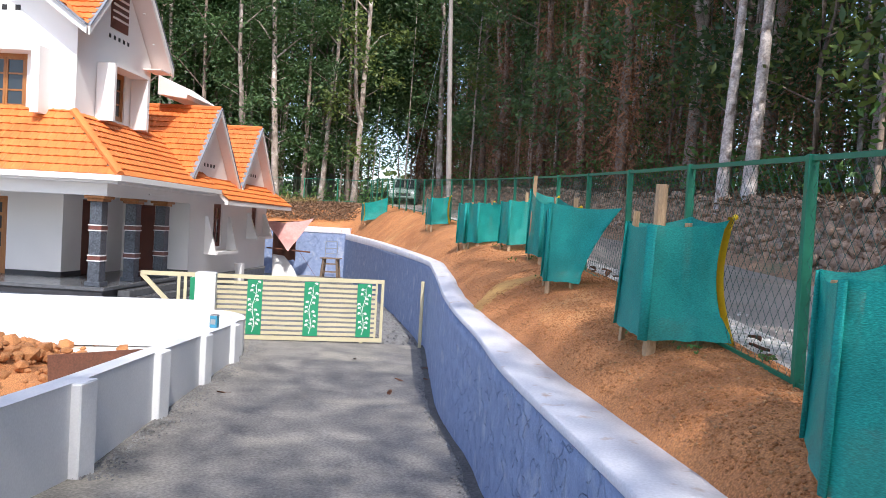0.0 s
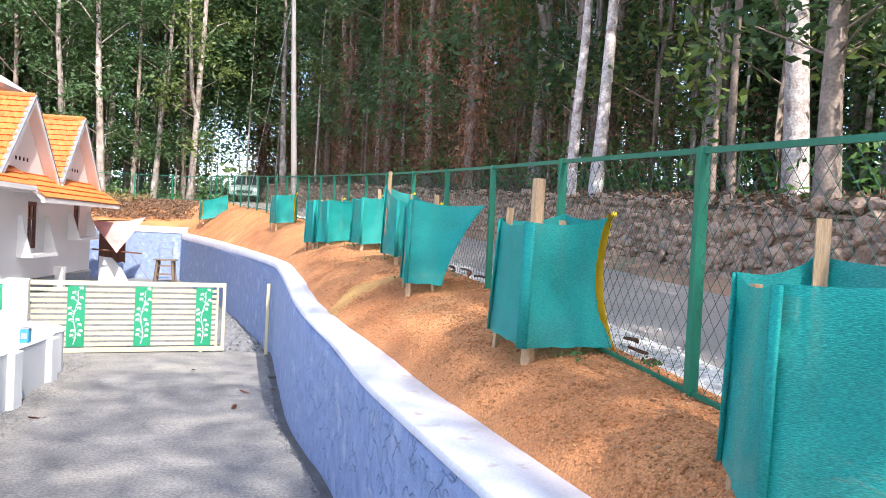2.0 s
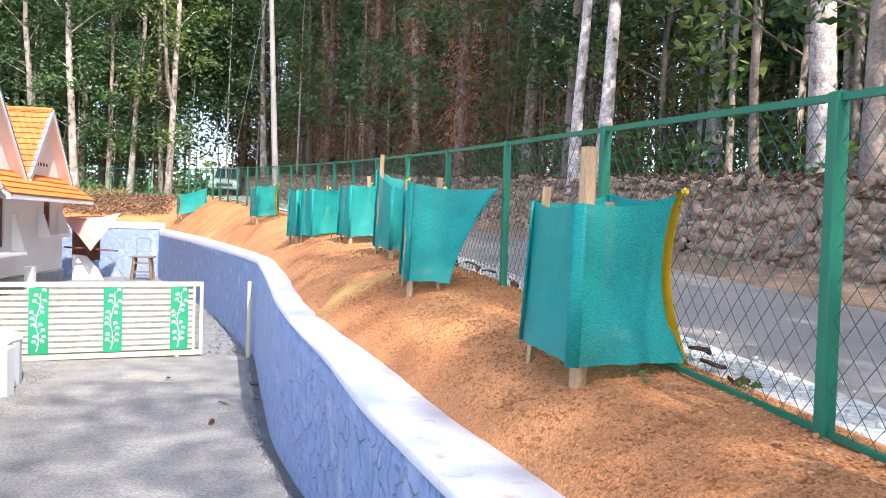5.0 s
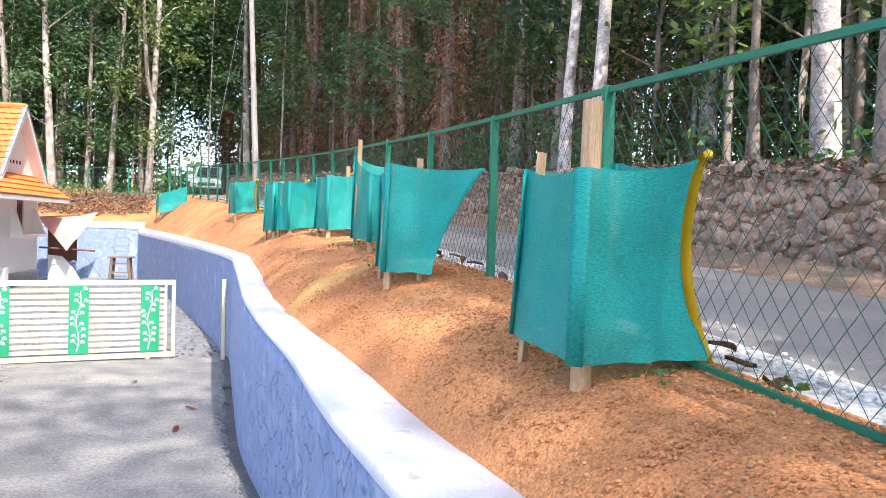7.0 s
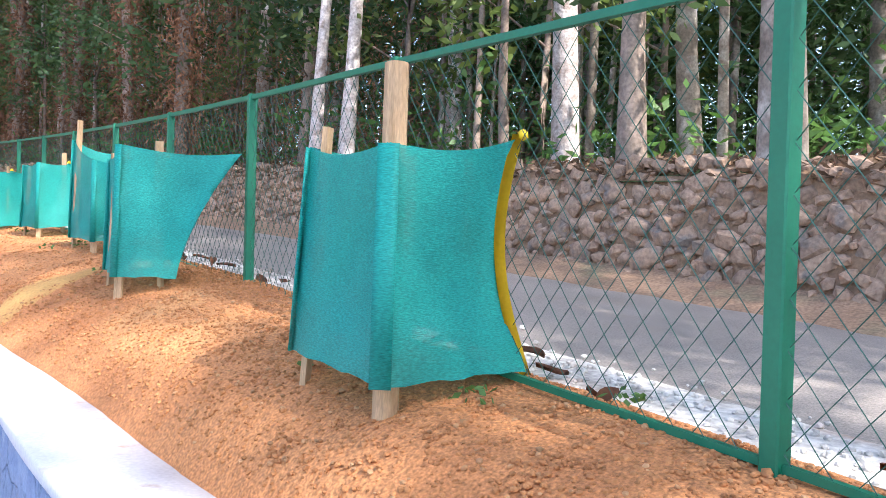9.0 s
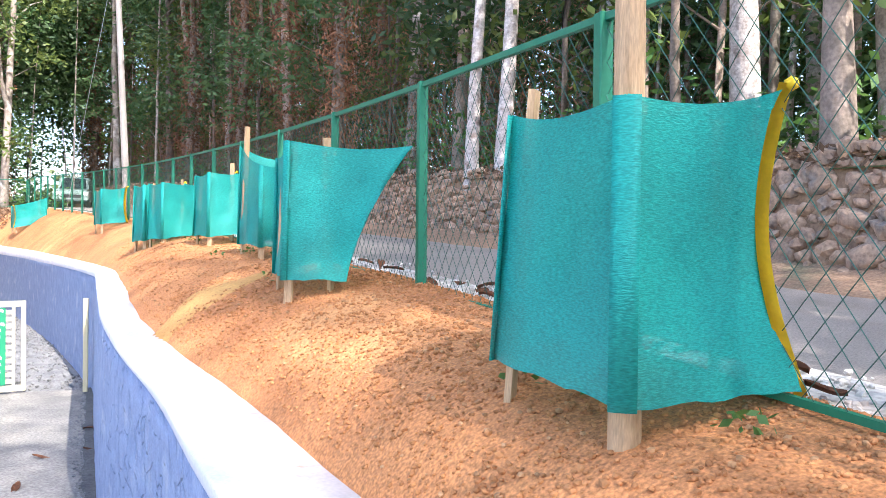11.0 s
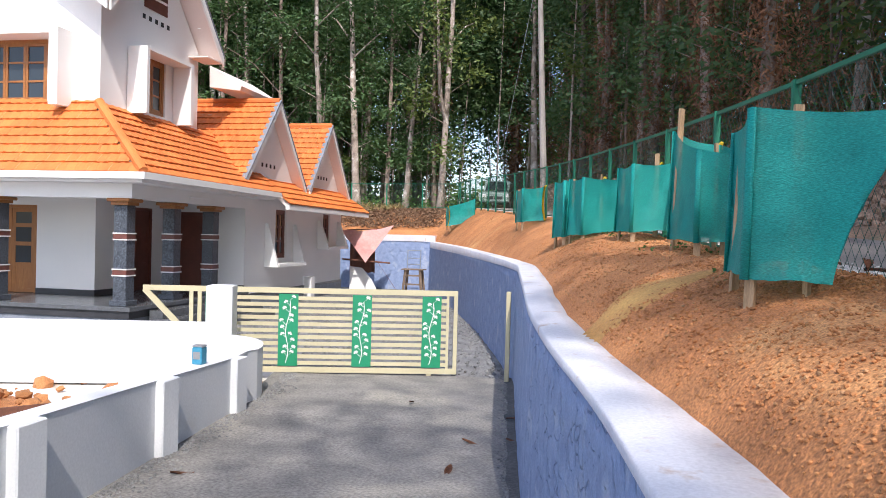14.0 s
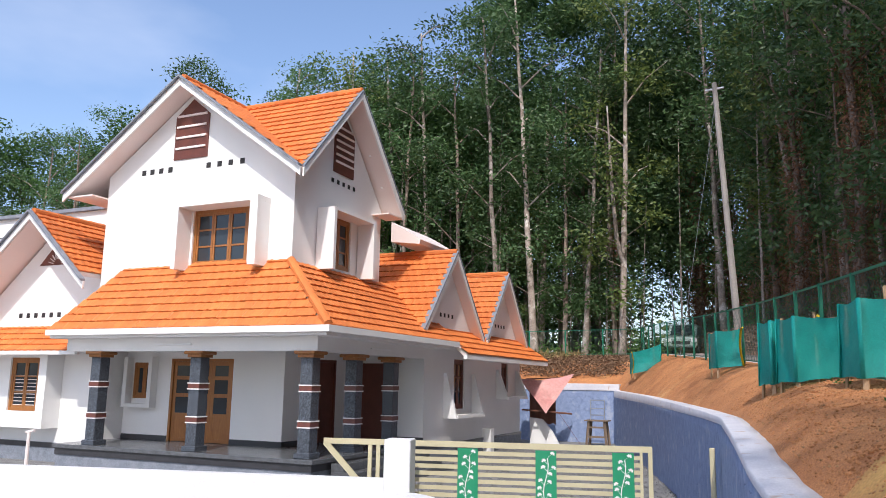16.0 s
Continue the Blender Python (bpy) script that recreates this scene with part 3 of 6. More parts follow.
gbar(0, 1.40, 5.0, 1.40, 0.085, 0.05, name="top_rail")
gbar(0, 0.13, 4.28, 0.13, 0.085, 0.05, name="bottom_rail")
for u in (0.03, 0.16, 4.12, 4.25):
    gbar(u, 0.17, u, 1.36, 0.06 if u != 0.16 else 0.04, 0.04, name="stile")
gbar(4.25, 0.62, 4.98, 1.38, 0.09, 0.04, name="brace")
for i in range(11):
    z = 0.235 + i * 0.104
    gbar(0.16, z, 3.84, z, 0.06, 0.02, 0.012, name="slat")
rnd = random.Random(4)
for u in (0.42, 1.545, 2.72, 3.95):
    w = 0.31 if u < 3.6 else 0.15
    pn = gbar(u, 0.19, u, 1.345, w, 0.006, -0.02, name="leaf_panel", mat="panelgreen")
    bm = bmesh.new()
    if w > 0.2:
        def gquad(pts):
            bm.faces.new([bm.verts.new(gp(u - px, pz, -0.0275)) for px, pz in pts])
        stem = [(0.03 * math.sin(k * 0.9) - 0.03 + 0.004 * k, 0.24 + k * 0.1) for k in range(11)]
        for (xa, za), (xb, zb) in zip(stem, stem[1:]):
            gquad([(xa - 0.006, za), (xa + 0.006, za), (xb + 0.006, zb), (xb - 0.006, zb)])
        for k in range(15):
            sx, sz = stem[1 + k * 9 // 14]
            dx = (-1) ** k * (0.05 + 0.035 * rnd.random())
            cx, cz = sx + dx, sz + 0.05 + 0.03 * rnd.random()
            gquad([(sx, sz), (sx + 0.004, sz + 0.007), (cx, cz + 0.003), (cx, cz - 0.003)])
            for q in range(5):
                an = math.pi * 0.5 + (q - 2) * 0.75 - dx * 6
                L = 0.042
                c, s_ = math.cos(an), math.sin(an)
                gquad([(cx, cz), (cx + c * L * 0.5 - s_ * 0.014, cz + s_ * L * 0.5 + c * 0.014), (cx + c * L, cz + s_ * L), (cx + c * L * 0.5 + s_ * 0.014, cz + s_ * L * 0.5 - c * 0.014)])
        lf = part("leaf_cutout", bm, M["white"], pn, "cream leaf branch motif")
        lf.matrix_parent_inverse = Matrix()
        lf.matrix_parent_inverse = Matrix()
    else:
        bm.free()
for u in (0.45, 3.3):
    gbar(u, -0.005, u, 0.11, 0.07, 0.04, name="wheel_bracket")
bm = bx(-0.03, 0.04, 15.5, 15.57, -0.02, 1.49, bevel=0.008)
thing("gate_stop_post", bm, M["cream"], "slim cream steel post beside the blue wall", "post")

# ---- fence ----
fence = base("chain_link_fence", 3.02, 3.64, 1.8, "green chain-link fence with square steel posts", "fence", kind="structure")
finv = fence.matrix_basis.inverted()
post_pts = []
y = 3.64 - 1.86 * 3
while y < 42.2:
    post_pts.append(Vector((fence_x(y), y, fence_z(y))))
    y += 1.84 if y < 12 else 1.68
post_pts.append(Vector((fence_x(42), 42.0, fence_z(42))))
back_pts = [Vector((fence_x(42) - 1.9 * k, 42.0, 3.78 - 0.02 * k)) for k in range(0, 15)]
HP = 1.27
pm = bmesh.new()
box(pm, -0.028, 0.028, -0.028, 0.028, -0.3, HP, bevel=0.005)
post_me = bpy.data.meshes.new("post")
pm.to_mesh(post_me)
pm.free()
post_me.materials.append(M["green"])


def fpart(name, bm, mat):
    ob = part(name, bm, M[mat], fence)
    ob.matrix_parent_inverse = finv
    return ob


def bay(a, b, dense):
    d = b - a
    L = d.to_2d().length
    u = Vector((d.x, d.y, 0)) / L
    rise = d.z
    fpart("top_rail", bar(bmesh.new(), a + Vector((0, 0, HP - 0.02)), b + Vector((0, 0, HP - 0.02)), 0.028), "green")
    fpart("bottom_rail", bar(bmesh.new(), a + Vector((0, 0, 0.05)), b + Vector((0, 0, 0.05)), 0.022), "green")
    p = 0.10 * dense
    h = HP - 0.09
    verts, faces = [], []
    w = 0.0016 if dense < 1.5 else 0.0026
    nrm = Vector((-u.y, u.x, 0))

    def P(s, z):
        return a + u * s + Vector((0, 0, 0.06 + z + rise * s / L))
    k = -math.ceil(h / p)
    slope = 1.25
    while k * p < L:
        for sgn in (1, -1):
            s0 = k * p
            pts_ = []
            zz0, zz1 = 0.0, h
            sa, sb = s0, s0 + h / slope
            if sa < 0:
                zz0, sa = (0 - sa) * slope, 0.0
            if sb > L:
                zz1, sb = h - (sb - L) * slope, L
            if zz1 > zz0:
                if sgn < 0:
                    A, B = P(sa, h - zz0), P(sb, h - zz1)
                else:
                    A, B = P(sa, zz0), P(sb, zz1)
                t = (B - A).normalized()
                q = t.cross(nrm).normalized() * w
                i0 = len(verts)
                off = nrm * (0.003 * sgn)
                for E in (A, B):
                    verts.extend([E + off + q, E + off - q * 0.5 + nrm * w, E + off - q * 0.5 - nrm * w])
                faces.extend([(i0, i0 + 1, i0 + 4, i0 + 3), (i0 + 1, i0 + 2, i0 + 5, i0 + 4), (i0 + 2, i0, i0 + 3, i0 + 5)])
        k += 1
    me = bpy.data.meshes.new("chain_link")
    me.from_pydata([tuple(v) for v in verts], [], faces)
    me.materials.append(M["wire"])
    ob = new("chain_link", me)
    ob.parent = fence
    ob.matrix_parent_inverse = finv
    tagged(ob, "green diamond wire mesh", kind="stuff")


for run in (post_pts, back_pts):
    for i, p in enumerate(run):
        if run is back_pts and i == 0:
            continue
        ob = new("post", post_me)
        ob.parent = fence
        ob.matrix_parent_inverse = finv
        ob.location = p
    for i, (a, b) in enumerate(zip(run, run[1:])):
        bay(a, b, 1.0 if (run is post_pts and i < 12) else 1.7)


# ---- tree guards of shade net on stakes ----
def guard(corners, tops, hang, stake_h, label, ribbon=None, big=None, open_side=None, seed=0, pulled=None, inset=0.10):
    """corners: ground places of four stakes in order round the tree; tops: height of the net at each; hang: lower hem above ground."""
    rg = random.Random(seed)
    cx, cy = sum(c[0] for c in corners) / 4, sum(c[1] for c in corners) / 4
    gz = [bank_z(*c[:2]) for c in corners]
    if cy > 13:
        mid = sum(gz) / 4
        gz = [mid + 0.25 * (g - mid) for g in gz]
    ob = base("tree_guard", cx, cy, min(gz), label, "tree guard", group="green tree guards along the fence")
    inv = Matrix.Translation((-cx, -cy, -min(gz)))
    for i, c in enumerate(corners):
        if ribbon == i:
            k_ = Vector((c[0] - cx, c[1] - cy)).normalized() * inset
            c = (c[0] - k_.x, c[1] - k_.y)
        else:
            k_ = Vector((c[0] - cx, c[1] - cy)).normalized() * (0.13 if pulled and i in pulled else 0.085 if big == i else 0.045)
            c = (c[0] - k_.x, c[1] - k_.y)
        splay = Vector((corners[i][0] - cx, corners[i][1] - cy, 0)).normalized() * (0.06 if big is not None else 0.04) if i not in (pulled or {}) and ribbon != i else Vector()
        lean = Vector((rg.uniform(-0.008, 0.008), rg.uniform(-0.008, 0.008), 0))
        if big == i:
            bm = bar(bmesh.new(), Vector((c[0], c[1], gz[i] - 0.15)) + splay, Vector((c[0], c[1], gz[i] + stake_h[i])) + lean * 0, 0.088, sides=10, w2=0.08)
        else:
            bm = bar(bmesh.new(), Vector((c[0], c[1], gz[i] - 0.12)) + splay * 1.3, Vector((c[0], c[1], gz[i] + stake_h[i])) + lean, 0.05, 0.022)
        s = part("stake", bm, M["rawwood"], ob, "thick round peeled timber stake" if big == i else "")
        s.matrix_parent_inverse = inv
    bm = bmesh.new()
    nu, nv = 14, 16
    snug, spread = (0.026, 0.024) if big is None else (0.03, 0.05)
    for i in range(4):
        a, b = Vector((*corners[i][:2], 0)), Vector((*corners[(i + 1) % 4][:2], 0))
        if open_side == i:
            continue
        za, zb = gz[i], gz[(i + 1) % 4]
        ta, tb = tops[i], tops[(i + 1) % 4]
        ha, hb = hang[i], hang[(i + 1) % 4]
        nrm = Vector(((b - a).y, -(b - a).x, 0)).normalized()
        if (a + b).dot(nrm) / 2 < Vector((cx, cy, 0)).dot(nrm):
            nrm = -nrm
        rows = []
        for v in range(nv + 1):
            fv = v / nv
            row = []
            for u in range(nu + 1):
                fu = u / nu
                sag = math.sin(math.pi * fu)
                z0, z1 = za + ha + (zb + hb - za - ha) * fu, za + ta + (zb + tb - za - ta) * fu - 0.035 * sag
                pull = [Vector((*((pulled or {}).get(q, corners[q])[:2]), 0)) for q in (i, (i + 1) % 4)]
                p = a.lerp(b, fu).lerp(pull[0].lerp(pull[1], fu), fv ** 1.6)
                p.z = z0 + (z1 - z0) * fv + 0.012 * sag * (1 - fv)
                flare = snug + spread * (1 - fv) ** 1.2
                dirv = Vector((p.x - cx, p.y - cy, 0)).normalized()
                p += dirv * flare
                p -= nrm * (0.04 * sag * math.sin(math.pi * min(1, max(0, fv))))
                p += nrm * (0.012 * noise.noise((p.x * 6 + seed, p.y * 6, p.z * 5)) + 0.006 * noise.noise((p.x * 17, p.y * 17 + seed, p.z * 6)))
                p.z += (0.012 * noise.noise((p.x * 9, p.y * 9, seed)) + 0.006 * noise.noise((p.x * 30, p.y * 30, seed))) * (fv < 0.01)
                if ribbon is not None and ribbon in (i, (i + 1) % 4):
                    near = (1 - fu) if ribbon == i else fu
                    p -= dirv * 0.075 * math.sin(math.pi * fv) * near ** 3
                row.append(p)
            rows.append(row)
        strip(bm, rows)
    bmesh.ops.remove_doubles(bm, verts=bm.verts[:], dist=0.004)
    n_ = part("net", bm, M["net"], ob, "teal green shade netting", smooth=True)
    n_.matrix_parent_inverse = inv
    for i in range(4):
        bm = bmesh.new()
        if ribbon == i or (pulled and i in pulled):
            bm.free()
            continue
        d = Vector((corners[i][0] - cx, corners[i][1] - cy, 0)).normalized()
        lo, hi = snug + spread + 0.004, snug + 0.003
        bar(bm, (corners[i][0] + d.x * lo, corners[i][1] + d.y * lo, gz[i] + hang[i]), (corners[i][0] + d.x * hi, corners[i][1] + d.y * hi, gz[i] + tops[i] - 0.004), 0.075 if big == i else 0.05, 0.014, sides=8)
        n_ = part("seam", bm, M["net"], ob, "doubled net fold over the stake", smooth=True)
        n_.matrix_parent_inverse = inv
    if ribbon is not None:
        c = corners[ribbon]
        d = Vector((c[0] - cx, c[1] - cy, 0)).normalized()
        bm = bmesh.new()
        rows = []
        ca, cb = (Vector((*corners[(ribbon + q) % 4][:2], 0)) - Vector((*c[:2], 0)) for q in (1, 3))
        for k in range(15):
            f = k / 14
            z = gz[ribbon] + hang[ribbon] - 0.01 + (tops[ribbon] - hang[ribbon] + 0.02) * f
            out_ = snug + spread * (1 - f) ** 1.2 - 0.075 * math.sin(math.pi * f) + 0.008
            e = Vector((c[0], c[1], z)) + d * out_
            rows.append([e + ca.normalized() * 0.045, e + d * 0.004, e + cb.normalized() * 0.03])
        strip(bm, rows)
        bmesh.ops.solidify(bm, geom=bm.faces[:], thickness=0.004)
        bmesh.ops.create_icosphere(bm, subdivisions=1, radius=0.022, matrix=Matrix.Translation((c[0] + d.x * 0.04, c[1] + d.y * 0.04, gz[ribbon] + tops[ribbon] + 0.01)))
        r_ = part("ribbon", bm, M["yellow"], ob, "yellow selvedge tied at the top", smooth=True)
        r_.matrix_parent_inverse = inv
    return ob


# the guard nearest the gate side of each pair of posts; corner order: front-left, front-right, back-right, back-left
guard([(2.635, 2.22), (2.715, 2.60), (3.02, 2.62), (3.16, 1.72)], [0.84, 0.78, 0.80, 0.86], [0.06, 0.08, 0.08, 0.08], [0.80, 0.74, 0.94, 0.95], "teal shade-net tree guard on rough timber stakes", seed=1)
guard([(2.435, 4.56), (2.375, 5.06), (2.82, 5.18), (2.93, 4.61)], [0.87, 0.87, 0.85, 0.86], [0.105, 0.115, 0.1, 0.035], [1.14, 0.94, 0.80, 0.78], "teal shade-net tree guard with a yellow ribbon edge", ribbon=3, big=0, seed=2, inset=0.15)
guard([(1.985, 7.47), (1.985, 7.88), (2.32, 7.93), (2.27, 7.29)], [0.95, 0.84, 0.80, 0.87], [0.13, 0.1, 0.1, 0.07], [0.93, 0.8, 0.9, 0.84], "teal shade-net tree guard with a corner tied to a fence post", seed=3, ribbon=2, pulled={3: (2.64, 7.21)})
guard([(2.05, 9.85), (1.93, 10.4), (2.3, 10.5), (2.36, 9.95)], [0.83, 1.02, 0.9, 0.8], [0.1, 0.09, 0.1, 0.1], [0.8, 1.2, 0.9, 0.8], "teal shade-net tree guard with one tall stake", seed=4, ribbon=2, pulled={3: (2.45, 9.6)})
guard([(1.68, 12.15), (1.55, 12.6), (2.0, 12.75), (2.12, 12.25)], [0.85, 0.83, 0.84, 0.85], [0.1, 0.1, 0.1, 0.1], [0.84, 0.8, 0.95, 0.8], "teal shade-net tree guard beside the fence", seed=5, ribbon=2)
guard([(1.13, 14.05), (0.95, 14.5), (1.4, 14.8), (1.70, 14.3)], [0.83, 0.85, 0.85, 0.82], [0.05, 0.05, 0.08, 0.1], [0.8, 0.85, 0.9, 0.8], "teal shade-net tree guard beside the fence", seed=6, ribbon=2)
guard([(0.86, 14.75), (0.72, 15.2), (1.1, 15.4), (1.25, 14.95)], [0.88, 0.9, 0.85, 0.85], [0.06, 0.06, 0.08, 0.1], [0.85, 0.85, 0.9, 0.8], "teal shade-net tree guard close behind another", seed=9)
guard([(-0.35, 21.6), (-0.55, 22.4), (-0.05, 22.6), (0.15, 21.7)], [0.9, 0.9, 0.9, 0.9], [0.1, 0.1, 0.1, 0.1], [0.85, 0.9, 0.9, 0.9], "teal shade-net tree guard with a yellow edge", ribbon=3, seed=7)
guard([(-4.35, 33.6), (-4.55, 34.4), (-3.7, 34.7), (-3.35, 33.7)], [0.85, 0.85, 0.9, 0.95], [0.05, 0.05, 0.05, 0.05], [0.85, 0.85, 0.9, 0.9], "teal shade-net tree guard far up the bank", ribbon=0, seed=8)

# ---- house ----
house = base("house", -12, 22, 0, "two-storey white house with orange tiled gable roofs", "house")
hinv = house.matrix_basis.inverted()


def hp(name, bm, mat, label="", parent=None, smooth=False):
    ob = part(name, bm, M[mat], parent or house, label, smooth)
    if parent is None:
        ob.matrix_parent_inverse = hinv
    return ob


XR, YF = -10.0, 19.5          # upper tower: right face and front face
XL, YB = -16.4, 27.0
RX, RZ, EZ = -13.42, 10.3, 7.42   # front gable: ridge place, ridge height, eave height
RY = 21.6                     # right gable ridge

# tower walls
bm = bmesh.new()
wall_with_holes(bm, "y", YF, YF + 0.23, XL, XR, 3.2, 7.6, [(-13.2, -11.38, 5.2, 6.72)])
prism(bm, [(XL, YF, 7.6), (XR, YF, 7.6), (XR, YF, 7.68), (RX, YF, 10.1), (XL, YF, 7.95)], (0, 0.23, 0))
hp("front_wall", bm, "white")
bm = bmesh.new()
wall_with_holes(bm, "x", XR - 0.23, XR - 0.002, YF + 0.23, 23.95, 3.2, 7.4, [(21.15, 22.25, 5.3, 6.72)])
prism(bm, [(XR - 0.002, YF + 0.002, 7.4), (XR - 0.002, 23.95, 7.4), (XR - 0.002, RY, 10.0)], (-0.22, 0, 0))
hp("side_wall", bm, "white")
bm = bx(XL, XR - 0.24, 23.75, 23.95, 3.2, 7.6)
box(bm, XL, XL + 0.2, YF + 0.24, 23.7, 3.2, 7.6)
hp("back_wall", bm, "white")

# front upper window with its projecting hood
bm = bx(-13.4, -13.26, 18.98, YF - 0.002, 5.1, 6.72)
box(bm, -10.95, -10.72, 18.98, YF - 0.002, 5.1, 6.72)
box(bm, -13.4, -10.72, 18.98, YF - 0.002, 6.722, 6.86)
hp("window_hood", bm, "white")
bm = bx(21.0 * 0 - 9.98, -9.45, 20.52, 20.64, 5.15, 6.78)
box(bm, -9.98, -9.45, 22.6, 22.75, 5.15, 6.70)
box(bm, -9.98, -9.45, 20.645, 22.75, 6.702, 6.80)
hp("window_hood", bm, "white")


def window(axis, f, u0, u1, z0, z1, cols, rows_, out, label="teak window with glass panes", mat="wood", grille=False):
    """A framed casement; f: the frame's outer plane; out: +1 or -1, the way it faces along its thin axis."""
    def B(bm, a, b, c, d, p, q):
        lo, hi = sorted((f - out * p, f - out * q))
        return box(bm, a, b, lo, hi, c, d) if axis == "y" else box(bm, lo, hi, a, b, c, d)
    wn = hp("window", B(bmesh.new(), u0 - 0.002, u1 + 0.002, z0 - 0.01, z0 + 0.012, 0.01, 0.14), mat, label)
    bm = bmesh.new()
    fr = 0.09
    B(bm, u0, u0 + fr, z0, z1, 0, 0.09), B(bm, u1 - fr, u1, z0, z1, 0, 0.09)
    B(bm, u0 + fr, u1 - fr, z1 - fr, z1, 0, 0.09), B(bm, u0 + fr, u1 - fr, z0 + 0.013, z0 + fr, 0, 0.09)
    hp("frame", bm, mat, parent=wn)
    cw = (u1 - u0 - 2 * fr) / cols
    for c in range(cols):
        a = u0 + fr + c * cw
        bm = bmesh.new()
        st = 0.065
        B(bm, a + 0.004, a + st, z0 + fr, z1 - fr, 0.012, 0.06), B(bm, a + cw - st, a + cw - 0.004, z0 + fr, z1 - fr, 0.012, 0.06)
        rh = (z1 - z0 - 2 * fr) / rows_
        for r in range(rows_ + 1):
            zc = z0 + fr + r * rh
            lo_, hi_ = (zc, zc + st) if r == 0 else (zc - st, zc) if r == rows_ else (zc - 0.022, zc + 0.022)
            B(bm, a + st, a + cw - st, lo_, hi_, 0.012, 0.06)
        hp("sash", bm, mat, parent=wn)
        for r in range(rows_):
            bm = bmesh.new()
            B(bm, a + st, a + cw - st, z0 + fr + r * rh, z0 + fr + (r + 1) * rh, 0.035, 0.045)
            hp("pane", bm, "glass", parent=wn)
        if grille:
            bm = bmesh.new()
            for k in range(9):
                zc = z0 + fr + (k + 0.7) * (z1 - z0 - 2 * fr) / 13
                B(bm, a + st, a + cw - st, zc, zc + 0.022, 0.024, 0.034)
            hp("grille", bm, "soffit", parent=wn)
    # black panel stands in for the unlit room behind the panes
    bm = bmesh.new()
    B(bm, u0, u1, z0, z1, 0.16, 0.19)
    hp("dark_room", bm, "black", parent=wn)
    return wn


window("y", YF + 0.05, -13.2, -11.38, 5.21, 6.72, 3, 3, -1)
window("x", XR - 0.05, 21.15, 22.25, 5.3, 6.72, 2, 3, 1)
# louvred vents
def vent(axis, f, c, half, z0, z1, zp, out, n=4):
    pts = [(-half, z0), (half, z0), (half, z1), (0, zp), (-half, z1)]
    d = 0.03 * out
    if axis == "y":
        bm = prism(bmesh.new(), [(c + a, f, z) for a, z in pts], (0, d, 0))
    else:
        bm = prism(bmesh.new(), [(f, c + a, z) for a, z in pts], (d, 0, 0))
    v = hp("gable_vent", bm, "darkwood", "dark red louvred gable vent")
    for k in range(n):
        z = z0 + 0.28 + k * (z1 - z0) / n
        bm = bmesh.new()
        e = f + d
        lo, hi = sorted((e, e + 0.035 * out))
        w = half - 0.07
        box(bm, c - w, c + w, lo, hi, z, z + 0.055) if axis == "y" else box(bm, lo, hi, c - w, c + w, z, z + 0.055)
        hp("slat", bm, "soffit", parent=v)


vent("y", YF - 0.002, -13.46, 0.58, 8.2, 9.42, 9.88, -1)
vent("x", XR + 0.002, 21.72, 0.52, 7.95, 9.15, 9.6, 1, n=6)


# flat black squares: the shade inside the vent holes put into colour
def dots(axis, f, us, z, out, s=0.075):
    for u in us:
        lo, hi = sorted((f, f + 0.006 * out))
        bm = bx(u - s, u + s, lo, hi, z - s, z + s) if axis == "y" else bx(lo, hi, u - s, u + s, z - s, z + s)
        hp("vent_hole", bm, "black")


dots("y", YF - 0.003, [-15.1, -14.8, -14.48, -14.15], 7.95, -1)
dots("y", YF - 0.003, [-12.82, -12.45, -12.08, -11.7], 7.95, -1)
dots("x", XR + 0.003, [21.2, 21.48, 21.76, 22.04, 22.32], 7.7, 1, 0.06)


# roof slopes, tiled in courses
def tile_mesh(w, h):
    """One clay tile: a flat pan with a raised roll on one side and a thick lower lip."""
    me = bpy.data.meshes.new("roof_tile")
    prof = [(0, 0.005), (0.18, 0.0), (0.62, 0.0), (0.74, 0.012), (0.88, 0.014), (1.0, 0.005)]
    vs, fs = [], []
    for v, lift in ((0, 0.042), (1.12, 0.0)):
        for u, z in prof:
            vs.append((u * w, v * h, z + lift))
    for u, z in prof:
        vs.append((u * w, 0, z - 0.004))
    k = len(prof)
    for i in range(k - 1):
        fs.append((i, i + 1, k + i + 1, k + i))
        fs.append((2 * k + i, 2 * k + i + 1, i + 1, i))
    me.from_pydata(vs, [], fs)
    me.materials.append(M["tile"])
    return me


def inside(p, poly):
    r = False
    for (x0, y0), (x1, y1) in zip(poly, poly[1:] + poly[:1]):
        if (y0 > p[1]) != (y1 > p[1]) and p[0] < (x1 - x0) * (p[1] - y0) / (y1 - y0) + x0:
            r = not r
    return r


